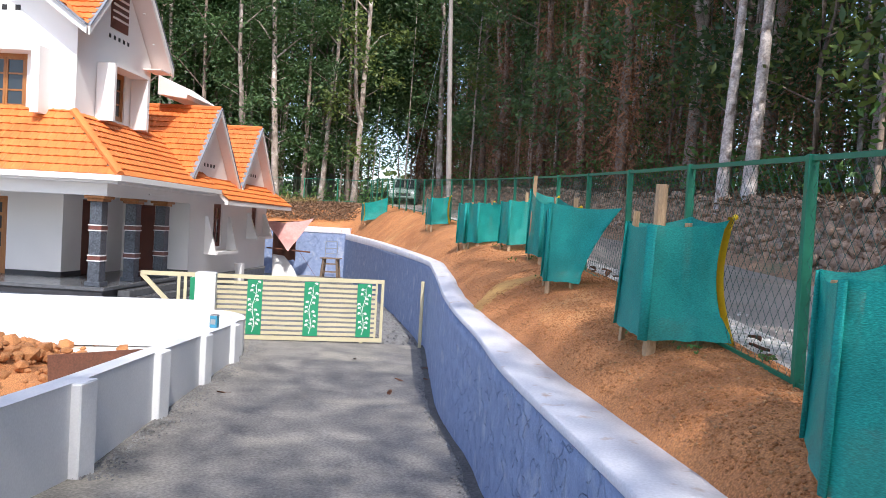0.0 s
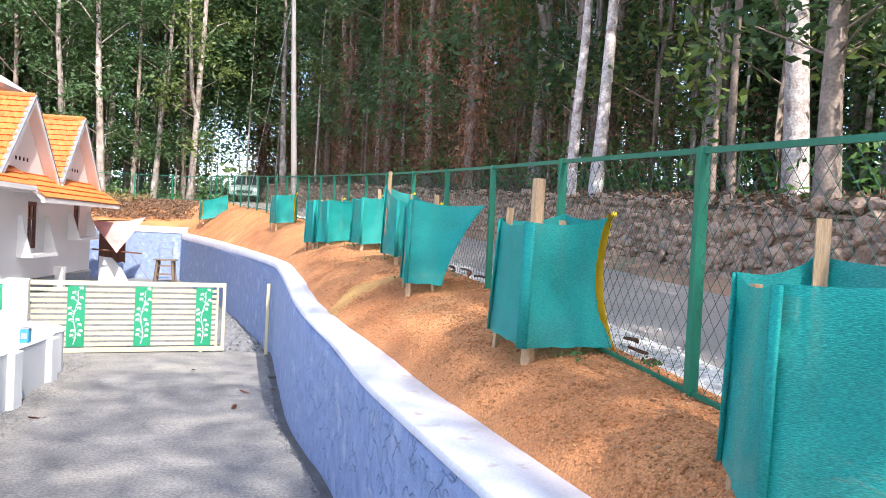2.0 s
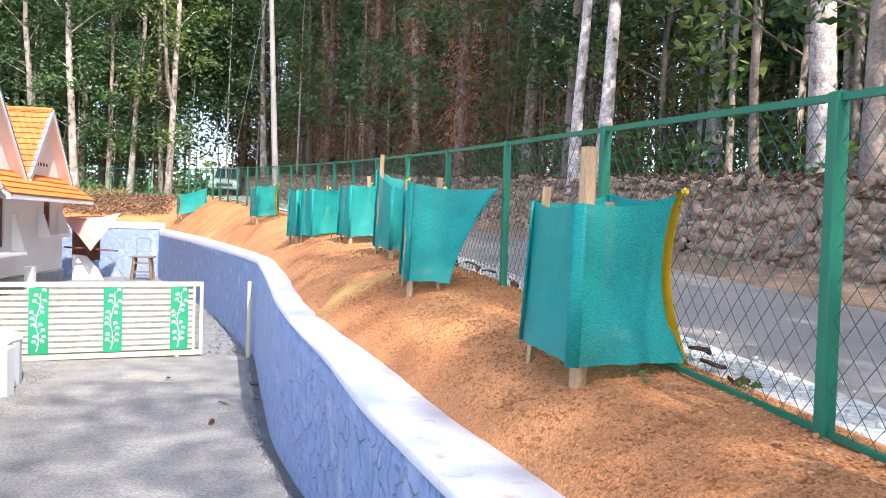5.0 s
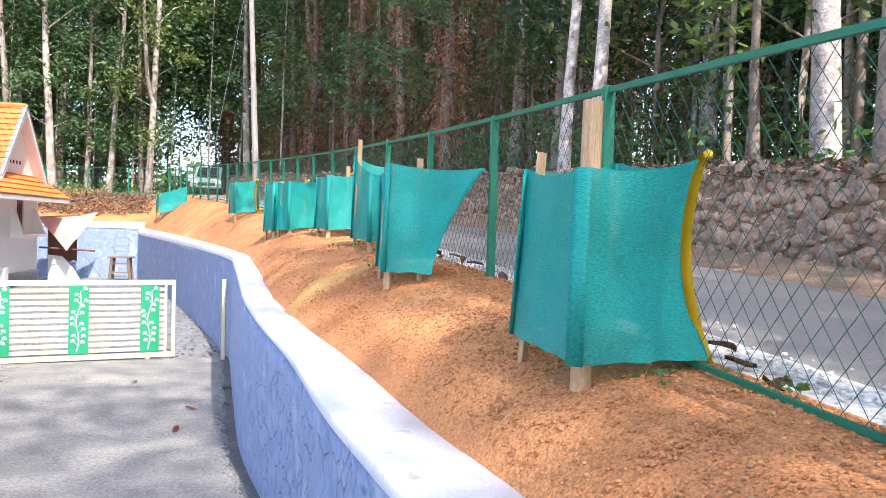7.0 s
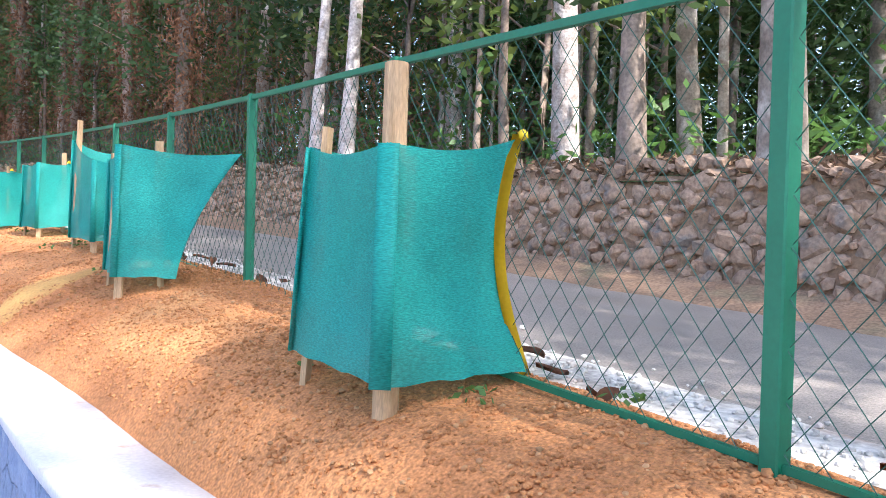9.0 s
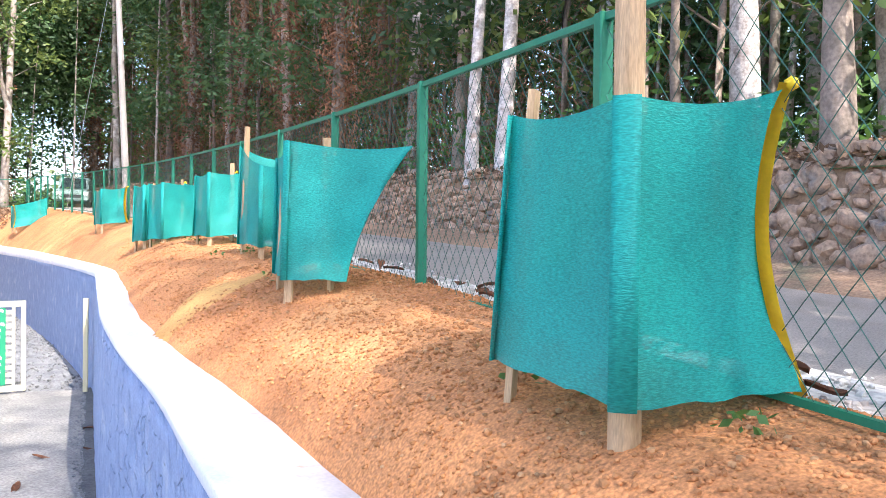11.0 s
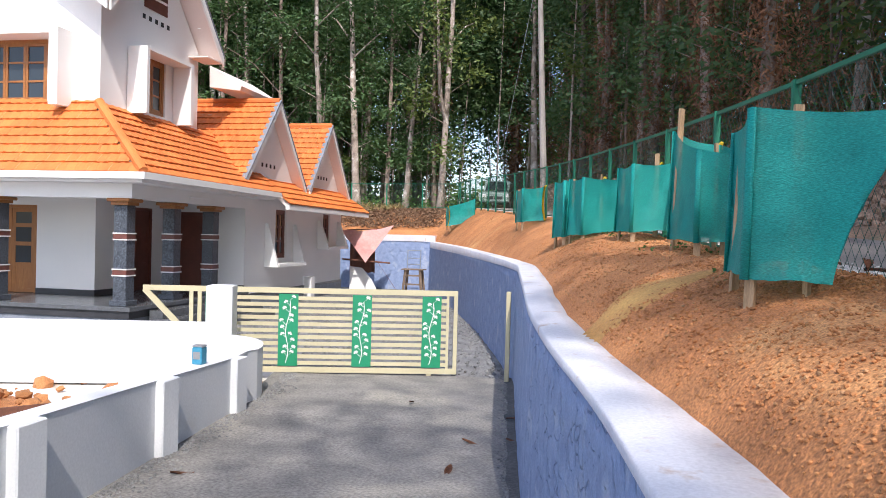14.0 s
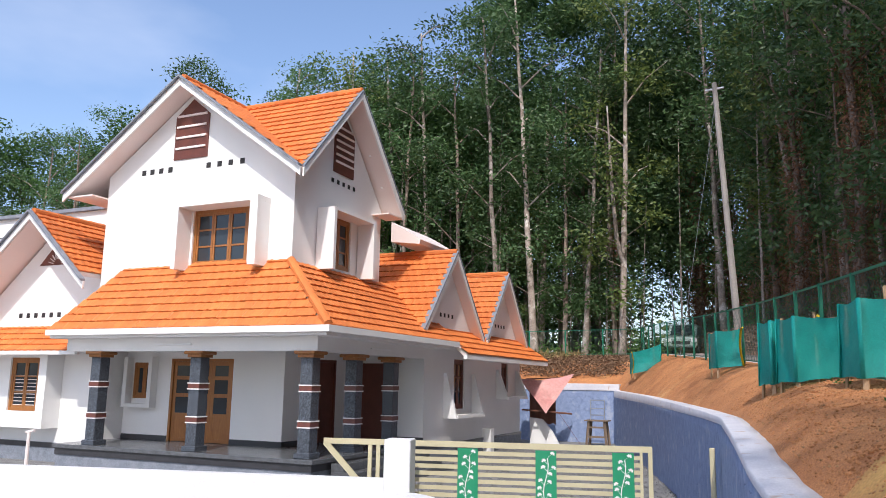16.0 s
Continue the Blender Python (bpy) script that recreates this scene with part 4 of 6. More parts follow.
def roof_slope(pts, mat="white", singly=False, tw=0.25, th=0.27):
    """A roof plane: pts in order, the first two along the eave. A slab, and tiles laid in courses on it."""
    P = [Vector(p) for p in pts]
    u = (P[1] - P[0]).normalized()
    nrm = (P[1] - P[0]).cross(P[-1] - P[0]).normalized()
    if nrm.z < 0:
        nrm = -nrm
    v = nrm.cross(u)
    if v.z < 0:
        v = -v
    bm = prism(bmesh.new(), [p - nrm * 0.004 for p in P], -nrm * 0.13)
    slab = hp("roof", bm, mat)
    flat = [((p - P[0]).dot(u), (p - P[0]).dot(v)) for p in P]
    u0, u1 = min(f[0] for f in flat), max(f[0] for f in flat)
    v1 = max(f[1] for f in flat)
    right = u.cross(v).dot(nrm) > 0
    me = tile_mesh(tw, th)
    rot = Matrix((u, v, nrm)).transposed().to_4x4()
    vs, fs = [], []
    src_v = [x.co.copy() for x in me.vertices]
    src_f = [tuple(p.vertices) for p in me.polygons]
    k = 0
    rt = random.Random(round(P[0].x * 7 + P[0].y))
    nv = int(v1 / th) + 1
    for j in range(nv):
        for i in range(int((u1 - u0) / tw) + 2):
            a, b = u0 + i * tw - (0.5 * tw if j % 2 else 0), j * th
            cpt = (a + tw / 2, min(b + th * 0.5, v1 - 0.02))
            if not inside(cpt, flat):
                continue
            jit = Vector((rt.uniform(-0.004, 0.004), rt.uniform(-0.006, 0.006), rt.uniform(0, 0.006)))
            m = Matrix.Translation(P[0] + u * (a + jit.x) + v * (b + jit.y) + nrm * (0.006 + jit.z)) @ rot
            if singly and k < 300:
                ob = new("roof_tile", me)
                ob.parent = slab
                ob.matrix_basis = m
            else:
                n0 = len(vs)
                lim = (v1 - b) if b + th * 1.12 > v1 + 0.02 else 9
                vs.extend(tuple(m @ Vector((min(max(c.x, u0 - a), u1 - a), min(c.y, max(0.05, lim)), c.z))) for c in src_v)
                fs.extend(tuple(n0 + q for q in f) for f in src_f)
            k += 1
    if vs:
        me2 = bpy.data.meshes.new("roof_tiles")
        me2.from_pydata(vs, [], fs)
        me2.materials.append(M["tile"])
        ob = new("roof_tiles", me2)
        ob.parent = slab
        tagged(ob, "orange clay roof tiles in courses", kind="stuff")
    return slab


def ridge(a, b, r=0.10):
    bm = bmesh.new()
    a, b = Vector(a), Vector(b)
    n = max(1, round((b - a).length / 0.38))
    for i in range(n):
        bar(bm, a.lerp(b, i / n), a.lerp(b, (i + 1.06) / n), r * 1.9, sides=8, w2=r * 1.7)
    hp("ridge_tiles", bm, "tile", "orange ridge cap tiles")


def fascia(a, b, h=0.2, t=0.05, mat="white", name="bargeboard"):
    a, b = Vector(a), Vector(b)
    d = (b - a).normalized()
    up = Vector((0, 0, 1))
    s = d.cross(up).normalized() * t
    bm = prism(bmesh.new(), [a, b, b - up * h, a - up * h], s)
    hp(name, bm, mat)
    if abs(d.z) > 0.1:
        e = up * 0.004
        hp("verge_trim", prism(bmesh.new(), [a + e - s * 0.4, b + e - s * 0.4, b + e + up * 0.055 - s * 0.4, a + e + up * 0.055 - s * 0.4], s * 3.2), "greystone", "grey verge trim over the bargeboard")


FO, RO = 18.95, -9.42         # front and right overhangs
XE0, XE1 = -17.45, -9.42
BY = 27.2
# front gable: left slope and right slope (the latter stops in the valley of the right gable)
roof_slope([(XE0, BY, EZ), (XE0, FO, EZ), (RX, FO, RZ), (RX, BY, RZ)], "soffit", tw=0.3)
roof_slope([(XE1, FO, EZ), (RX, RY, RZ - 0.02), (RX, FO, RZ)], "soffit")
# right gable


def tri_slope(e0, e1, apex):
    return roof_slope([e0, e1, apex], "soffit")


# right gable slopes: the near one from the shared eave corner, the far one down to the back eave
bmq = None
FAR = 24.3


def slope_pts(pts):
    return roof_slope(pts, "soffit")


# near slope is a triangle with its point at the corner; lay courses along the ridge direction
def right_gable_near():
    a, r0, r1 = Vector((RO, FO, EZ)), Vector((RO, RY, RZ)), Vector((RX, RY, RZ))
    e1 = a + (r1 - r0)
    u = Vector((-1, 0, 0))
    P0 = a
    v = (r0 - a).normalized()
    nrm = Vector((0, -v.z, v.y))
    slab = hp("roof", prism(bmesh.new(), [a - nrm * 0.004, r0 - nrm * 0.004, r1 - nrm * 0.004], -nrm * 0.13), "soffit")
    L, W = (r0 - a).length, (r1 - r0).length
    tw, th = 0.25, 0.27
    me = tile_mesh(tw, th)
    rot = Matrix((u, v, nrm)).transposed().to_4x4()
    vs, fs = [], []
    for j in range(int(L / th) + 1):
        for i in range(int(W / tw) + 1):
            if (i + 0.4) * tw < (j + 0.9) * th / L * W:
                m = Matrix.Translation(P0 + u * (i * tw) + v * (j * th) + nrm * 0.01) @ rot
                n0 = len(vs)
                lim = max(0.05, L - j * th)
                vs.extend(tuple(m @ Vector((q.co.x, min(q.co.y, lim), q.co.z))) for q in me.vertices)
                fs.extend(tuple(n0 + q for q in f.vertices) for f in me.polygons)
    me2 = bpy.data.meshes.new("roof_tiles")
    me2.from_pydata(vs, [], fs)
    me2.materials.append(M["tile"])
    ob = new("roof_tiles", me2)
    ob.parent = slab
    tagged(ob, "orange clay roof tiles in courses", kind="stuff")


right_gable_near()
roof_slope([(RO, FAR, EZ - 0.1), (RX, FAR, EZ - 0.1), (RX, RY, RZ), (RO, RY, RZ)], "soffit")
ridge((RX, FO, RZ + 0.02), (RX, BY, RZ + 0.02))
ridge((RX, RY, RZ + 0.02), (RO, RY, RZ + 0.02))
fascia((XE0, FO - 0.05, EZ - 0.02), (RX, FO - 0.05, RZ - 0.02), 0.22)
fascia((RX, FO - 0.05, RZ - 0.02), (XE1, FO - 0.05, EZ - 0.02), 0.22)
fascia((RO + 0.05, FO, EZ - 0.02), (RO + 0.05, RY, RZ - 0.02), 0.22, -0.05)
fascia((RO + 0.05, RY, RZ - 0.02), (RO + 0.05, FAR, EZ - 0.1), 0.22, -0.05)
# flat closing soffits
hp("soffit", prism(bmesh.new(), [(XR + 0.004, 23.4, EZ - 0.25), (RO, 23.4, EZ - 0.25), (RO, FAR, EZ - 0.25), (XR + 0.004, FAR, EZ - 0.25)], (0, 0, 0.04)), "soffit")
hp("soffit", prism(bmesh.new(), [(XE0 + 0.1, FO, EZ - 0.12), (XL - 0.003, FO, EZ - 0.12), (XL - 0.003, YF + 4, EZ - 0.12), (XE0 + 0.1, YF + 4, EZ - 0.12)], (0, 0, 0.04)), "soffit")
for yy, zz in ((22.6, 8.72), (23.35, 7.95)):
    hp("soffit_lamp", bx(RO - 0.28, RO - 0.22, yy - 0.03, yy + 0.03, zz - 0.0, zz + 0.02), "tube")

# ---- lower storey: porch ----
PX1, PY0 = -8.0, 18.15        # gutter line right and front
GZ = 3.5
TZ = 5.2
YE = 25.3
# porch roof slopes
roof_slope([(-16.55, PY0, GZ), (PX1, PY0, GZ), (XR, YF, TZ), (-15.6, YF, TZ)], "white", singly=True)
roof_slope([(PX1, PY0, GZ), (PX1, YE, GZ), (XR, YE, TZ), (XR, YF, TZ)], "white", singly=True)
ridge((XR, YF - 0.02, TZ + 0.03), (PX1, PY0, GZ + 0.05), 0.12)
# gutter and slab edge
bm = bx(-16.6, PX1 + 0.08, PY0 - 0.08, PY0 + 0.06, GZ - 0.13, GZ + 0.015)
box(bm, PX1 - 0.06, PX1 + 0.08, PY0 + 0.061, YE, GZ - 0.13, GZ + 0.015)
hp("gutter", bm, "white")
bm = bx(-16.6, PX1 - 0.07, PY0 + 0.07, 25.2, GZ - 0.2, GZ - 0.08)
hp("porch_ceiling", bm, "white")
bm = bx(-16.4, PX1 - 0.55, PY0 + 0.47, PY0 + 0.8, 2.98, GZ - 0.201)
box(bm, PX1 - 0.87, PX1 - 0.55, PY0 + 0.801, 24.3, 2.98, GZ - 0.201)
hp("porch_beam", bm, "white")
for a in (-13.3,):
    hp("tube_lamp", bx(a, a + 1.15, PY0 + 0.42, PY0 + 0.468, 3.12, 3.16, bevel=0.008), "tube", "white tube lamp on the porch beam")
hp("tube_lamp", bx(PX1 - 0.548, PX1 - 0.5, 21.0, 22.0, 3.12, 3.16, bevel=0.008), "tube", "white tube lamp on the porch beam")
# floor, plinth, steps
bm = bx(-16.4, -8.45, 18.45, 24.3, 0.52, 0.62, bevel=0.01)
hp("porch_floor", bm, "floor", "polished dark granite porch floor")
bm = bx(-16.35, -8.5, 18.5, 24.29, 0.36, 0.519)
hp("plinth_band", bm, "darkstone")
bm = bx(-16.33, -8.53, 18.53, 24.28, -0.05, 0.359)
hp("plinth", bm, "greystone")
for k in range(3):
    hp("step", bx(-8.45 + 0.002, -8.44 + 0.33 * (3 - k), 19.2, 23.9 - 0.1 * k, -0.02 + 0.172 * k, 0.15 + 0.172 * k, bevel=0.008), "floor", "grey granite porch step")


def column(x, y):
    w = 0.16
    c = hp("porch_column", bx(x - w, x + w, y - w, y + w, 0.62, 2.83, bevel=0.012), "granite", "speckled granite column with red bands")
    hp("base_block", bx(x - w - 0.05, x + w + 0.05, y - w - 0.05, y + w + 0.05, 0.621, 0.74, bevel=0.01), "granite", parent=c)
    bm = bx(x - w - 0.05, x + w + 0.05, y - w - 0.05, y + w + 0.05, 2.832, 2.9)
    box(bm, x - w - 0.12, x + w + 0.12, y - w - 0.12, y + w + 0.12, 2.901, 2.978, bevel=0.02)
    hp("capital", bm, "wood", "orange-brown moulded capital", parent=c)
    for z in (1.30, 2.09):
        hp("band", bx(x - w - 0.01, x + w + 0.01, y - w - 0.01, y + w + 0.01, z, z + 0.11), "trim_red", parent=c)
        for zz in (z - 0.028, z + 0.111):
            hp("bead", bx(x - w - 0.022, x + w + 0.022, y - w - 0.022, y + w + 0.022, zz, zz + 0.026), "white", parent=c)


for x, y in ((-8.85, 18.82), (-12.05, 18.82), (-15.35, 18.82), (-8.85, 20.75), (-8.85, 22.7)):
    column(x, y)
# porch walls
bm = bmesh.new()
wall_with_holes(bm, "y", 20.7, 20.93, XL, -10.9, 0.62, 3.29, [(-14.72, -12.56, 0.62, 2.86), (-16.1, -15.35, 1.75, 2.75)])
hp("porch_wall", bm, "white")
bm = bmesh.new()
wall_with_holes(bm, "x", -11.13, -10.902, 20.931, 24.3, 0.62, 3.29, [(21.75, 23.2, 0.62, 2.9)])
hp("porch_wall", bm, "white")
bm = bmesh.new()
wall_with_holes(bm, "y", 24.3, 24.53, -11.13, -8.62, -0.05, 3.5, [(-10.8, -9.8, 0.62, 2.85)])
hp("porch_wall", bm, "white")
for s_ in ((XL + 0.01, -14.73, 20.67, 20.698, 0.622, 0.76), (-12.55, -10.88, 20.67, 20.698, 0.622, 0.76), (-10.9, -10.87, 20.699, 21.74, 0.622, 0.76), (-9.79, -8.6, 24.27, 24.298, 0.5, 0.76)):
    hp("skirting", bx(*s_), "darkstone")


def door(axis, f, u0, u1, z0, z1, leaves, out, mat="wood", glazed=True, label="varnished teak double door"):
    def B(bm, a, b, c, d, p, q):
        lo, hi = sorted((f - out * p, f - out * q))
        return box(bm, a, b, lo, hi, c, d) if axis == "y" else box(bm, lo, hi, a, b, c, d)
    bm = bmesh.new()
    B(bm, u0, u0 + 0.08, z0, z1, -0.02, 0.1), B(bm, u1 - 0.08, u1, z0, z1, -0.02, 0.1), B(bm, u0 + 0.08, u1 - 0.08, z1 - 0.08, z1, -0.02, 0.1)
    dr = hp("door", bm, mat, label)
    w = (u1 - u0 - 0.16) / leaves
    for k in range(leaves):
        a, b = u0 + 0.08 + k * w + 0.004, u0 + 0.08 + (k + 1) * w - 0.004
        bm = bmesh.new()
        B(bm, a, a + 0.1, z0 + 0.01, z1 - 0.085, 0.02, 0.06), B(bm, b - 0.1, b, z0 + 0.01, z1 - 0.085, 0.02, 0.06)
        zs = [z0 + 0.01, z0 + 0.72, z0 + 1.25, z0 + 1.72, z1 - 0.085]
        for z in zs:
            lo, hi = (z, z + 0.1) if z == zs[0] else (z - 0.1, z) if z == zs[-1] else (z - 0.05, z + 0.05)
            B(bm, a + 0.1, b - 0.1, lo, hi, 0.02, 0.06)
        hp("leaf", bm, mat, parent=dr)
        for q, (c, d) in enumerate(zip(zs, zs[1:])):
            bm = bmesh.new()
            B(bm, a + 0.1, b - 0.1, c + 0.04, d - 0.04, 0.03, 0.045)
            hp("panel" if q == 0 or not glazed else "pane", bm, mat if q == 0 or not glazed else "glass", parent=dr)
    # black panel in place of the unlit interior behind the door
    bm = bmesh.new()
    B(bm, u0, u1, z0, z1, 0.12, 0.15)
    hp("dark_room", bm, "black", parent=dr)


door("y", 20.72, -14.72, -12.56, 0.62, 2.86, 3, -1)
door("x", -10.92, 21.75, 23.2, 0.62, 2.9, 2, 1, "darkwood", glazed=False, label="carved dark teak double door")
door("y", 24.32, -10.8, -9.8, 0.62, 2.85, 1, -1, "darkwood", glazed=False, label="dark teak door at the porch end")
window("y", 20.72, -16.1, -15.35, 1.75, 2.75, 2, 1, -1)
bm = bx(-16.25, -16.12, 20.45, 20.698, 1.6, 2.9)
box(bm, -16.25, -15.2, 20.45, 20.698, 1.5, 1.6)
box(bm, -15.33, -15.2, 20.45, 20.698, 1.601, 2.9)
hp("window_hood", bm, "white")

# ---- right wing ----
WX = -8.62
bm = bmesh.new()
wall_with_holes(bm, "x", WX - 0.23, WX, 24.531, 33.0, -0.05, 3.5, [(26.5, 27.35, 1.5, 3.05), (30.9, 31.6, 2.0, 3.05)])
hp("side_wall", bm, "white")
bm = bx(WX - 6, WX - 0.231, 32.77, 33.0, -0.05, 3.5)
hp("back_wall", bm, "white")
hp("plinth_band", bx(WX - 0.1, WX + 0.03, 24.25, 33.05, -0.04, 0.42), "greystone")
hp("plinth_band", bx(WX - 0.09, WX + 0.045, 24.24, 33.07, 0.421, 0.5), "darkstone")
window("x", WX - 0.05, 26.5, 27.35, 1.5, 3.05, 2, 3, 1, mat="darkwood")
window("x", WX - 0.05, 30.9, 31.6, 2.0, 3.05, 2, 2, 1, mat="darkwood")


def bay_hood(y0, y1, z0, z1, d):
    bm = prism(bmesh.new(), [(WX + 0.002, y0, z0), (WX + d, y0, z0), (WX + d * 0.9, y0, z0 + 0.12), (WX + 0.1, y0, z1), (WX + 0.002, y0, z1)], (0, 0.12, 0))
    prism(bm, [(WX + 0.002, y1, z0), (WX + d, y1, z0), (WX + d * 0.9, y1, z0 + 0.12), (WX + 0.1, y1, z1), (WX + 0.002, y1, z1)], (0, -0.12, 0))
    box(bm, WX + 0.002, WX + d, y0 + 0.121, y1 - 0.121, z0, z0 + 0.1)
    hp("window_hood", bm, "white")


bay_hood(25.7, 28.1, 1.25, 2.6, 0.45)
bay_hood(30.3, 32.6, 1.75, 2.8, 0.48)


# two small gables over the wing
def wing_gable(yc, zr, half, z0, xf=-8.3, lab=""):
    zb = z0
    roof_slope([(xf, yc - half, zb), (-11.6, yc - half, zb), (-11.6, yc, zr), (xf, yc, zr)], "soffit")
    roof_slope([(-11.6, yc + half, zb), (xf, yc + half, zb), (xf, yc, zr), (-11.6, yc, zr)], "soffit")
    ridge((-11.5, yc, zr + 0.02), (xf, yc, zr + 0.02), 0.11)
    fascia((xf + 0.05, yc - half, zb), (xf + 0.05, yc, zr), 0.2, -0.05)
    fascia((xf + 0.05, yc, zr), (xf + 0.05, yc + half, zb), 0.2, -0.05)
    k = (zr - zb) / half
    hw = half - 0.25
    hp("gable_wall", prism(bmesh.new(), [(WX - 0.002, yc - hw, 3.5), (WX - 0.002, yc + hw, 3.5), (WX - 0.002, yc + hw, zb + 0.05), (WX - 0.002, yc, zr - 0.2), (WX - 0.002, yc - hw, zb + 0.05)], (-0.2, 0, 0)), "white")
    dots("x", WX + 0.001, [yc - 0.45 + 0.3 * i for i in range(4)], zb + 0.62, 1, 0.06)


wing_gable(25.85, 6.35, 2.35, 3.75)
wing_gable(30.7, 6.3, 2.2, 3.75)
# low eave below the gables
roof_slope([(-7.75, 25.5, 3.18), (-7.75, 33.9, 3.18), (-8.6, 33.2, 3.95), (-8.6, 25.4, 3.95)], "soffit")
bm = bx(-7.86, -7.74, 25.45, 33.9, 3.02, 3.16)
hp("gutter", bm, "white")

# ---- left wing ----
hp("side_wall", bx(XL - 0.24, XL - 0.011, 19.94, 22.4, -0.05, 3.6), "white")
LY = 19.7
bm = bmesh.new()
wall_with_holes(bm, "y", LY, LY + 0.23, -25, XL - 0.01, -0.05, 3.6, [(-19.95, -18.2, 1.32, 2.85)])
hp("front_wall", bm, "white")
hp("plinth_band", bx(-25, XL - 0.01, LY - 0.06, LY - 0.003, -0.04, 0.36), "greystone")
hp("plinth_band", bx(-25, XL - 0.01, LY - 0.07, LY - 0.003, 0.361, 0.5), "darkstone")
window("y", LY + 0.05, -19.95, -18.2, 1.32, 2.85, 3, 3, -1, grille=True)
bm = bx(-18.05, -17.75, 19.15, LY - 0.002, 1.02, 2.95)
box(bm, -22, -17.75, 19.15, LY - 0.002, 0.9, 1.019)
hp("window_hood", bm, "white")
roof_slope([(-25, 18.75, 3.0), (-16.2, 18.75, 3.0), (-16.9, 19.72, 3.75), (-25, 19.72, 3.75)], "soffit")
hp("gutter", bx(-25, -16.15, 18.66, 18.74, 2.9, 3.0), "white")
lg = [(-22.2, 18.75, 3.75), (-18.45, 18.75, 6.95), (-15.3, 18.75, 4.25)]
roof_slope([(-22.2, 26, 3.75), (-22.2, 18.75, 3.75), (-18.45, 18.75, 6.95), (-18.45, 26, 6.95)], "soffit")
roof_slope([(-16.45, 18.75, 5.15), (-16.45, 26, 5.15), (-18.45, 26, 6.95), (-18.45, 18.75, 6.95)], "soffit")
fascia((-22.2, 18.7, 3.75), (-18.45, 18.7, 6.93), 0.2)
fascia((-18.45, 18.7, 6.93), (-16.1, 18.7, 4.85), 0.2)
ridge((-18.45, 18.75, 6.97), (-18.45, 26, 6.97), 0.11)
hp("gable_wall", prism(bmesh.new(), [(-21.6, LY - 0.001, 3.6), (XL - 0.01, LY - 0.001, 3.6), (XL - 0.01, LY - 0.001, 4.9), (-18.45, LY - 0.001, 6.7), (-21.6, LY - 0.001, 4.0)], (0, 0.2, 0)), "white")
dots("y", LY - 0.004, [-19.75 + 0.32 * i for i in range(6)], 3.98 + 0.1, -1, 0.07)
# sun-ray vent
v = hp("gable_vent", prism(bmesh.new(), [(-19.15, LY - 0.003, 5.55), (-17.6, LY - 0.003, 5.55), (-18.4, LY - 0.003, 6.3)], (0, -0.02, 0)), "darkwood", "dark gable vent with a sun-ray motif")
for k in range(9):
    a = math.pi * (k + 0.5) / 9
    hp("ray", bar(bmesh.new(), (-18.4 + 0.16 * math.cos(a), LY - 0.03, 5.57 + 0.16 * math.sin(a)), (-18.4 + 0.36 * math.cos(a), LY - 0.03, 5.57 + 0.36 * math.sin(a)), 0.035, 0.02), "soffit", parent=v)
# taller block behind on the left
bm = bx(-30, XL - 0.25, 22.4, 22.7, 3.0, 7.9)
hp("back_wall", bm, "white")
hp("coping", bx(-30, XL - 0.2, 22.25, 22.85, 7.901, 8.02), "greystone")
# thin black strips stand in for the shade in the wall's grooves
for z in (5.6, 6.4, 7.2):
    hp("groove", bx(-30, XL - 0.26, 22.392, 22.399, z, z + 0.04), "black")
# shed roof slab behind the tower
hp("roof", prism(bmesh.new(), [(-10.3, 25.2, 7.35), (-9.25, 25.2, 6.72), (-9.3, 25.2, 6.58), (-10.3, 25.2, 6.7)], (0, 3.0, 0)), "soffit")
hp("back_wall", bx(-16, -10.3, 25.4, 25.6, 3.5, 5.9), "white")

# pipe with a tap in front of the porch
tap = base("standpipe", -16.2, 17.6, -0.02, "pale plastic standpipe with a tap by the porch", "standpipe")
for nm, a, b, w in (("pipe", (-16.2, 17.6, -0.02), (-16.2, 17.6, 0.95), 0.09), ("tap", (-16.3, 17.6, 0.95), (-16.02, 17.6, 1.0), 0.07)):
    ob = part(nm, bar(bmesh.new(), a, b, w, sides=8), M["soffit"], tap)
    ob.matrix_parent_inverse = tap.matrix_basis.inverted()

# ---- yard things ----
pp = bx(-9.05 - 0.18, -9.05 + 0.18, 30.4, 30.76, -0.02, 0.8, bevel=0.015)
for v_ in pp.verts:
    v_.co.x += 0.55
    v_.co.y -= 1.4
thing("white_post", pp, M["white"], "short white square post beside the house wing", "post")

# faded tarpaulin slung over a corner behind the wing
tarp = base("tarpaulin", -8.0, 33.4, 0.0, "faded red tarpaulin slung over rough shelter poles", "tarpaulin")
tinv = tarp.matrix_basis.inverted()
bm = bmesh.new()
A, B_, C = Vector((-8.7, 33.25, 2.5)), Vector((-6.75, 34.2, 2.75)), Vector((-7.55, 33.0, 1.22))
rows = []
for i in range(13):
    f = i / 12
    row = []
    for j in range(13):
        g = j / 12
        p = A.lerp(B_, g).lerp(A.lerp(C, 0.35).lerp(C, g) if g < 0.5 else C.lerp(B_, (g - 0.5) * 1.2), f)
        p.z += -0.12 * math.sin(math.pi * g) * (1 - f) + 0.05 * noise.noise(p * 2.5)
        p.y += 0.12 * noise.noise(p * 1.8)
        row.append(p)
    rows.append(row)
strip(bm, rows)
ob = part("sheet", bm, M["tarp"], tarp, smooth=True)
ob.matrix_parent_inverse = tinv
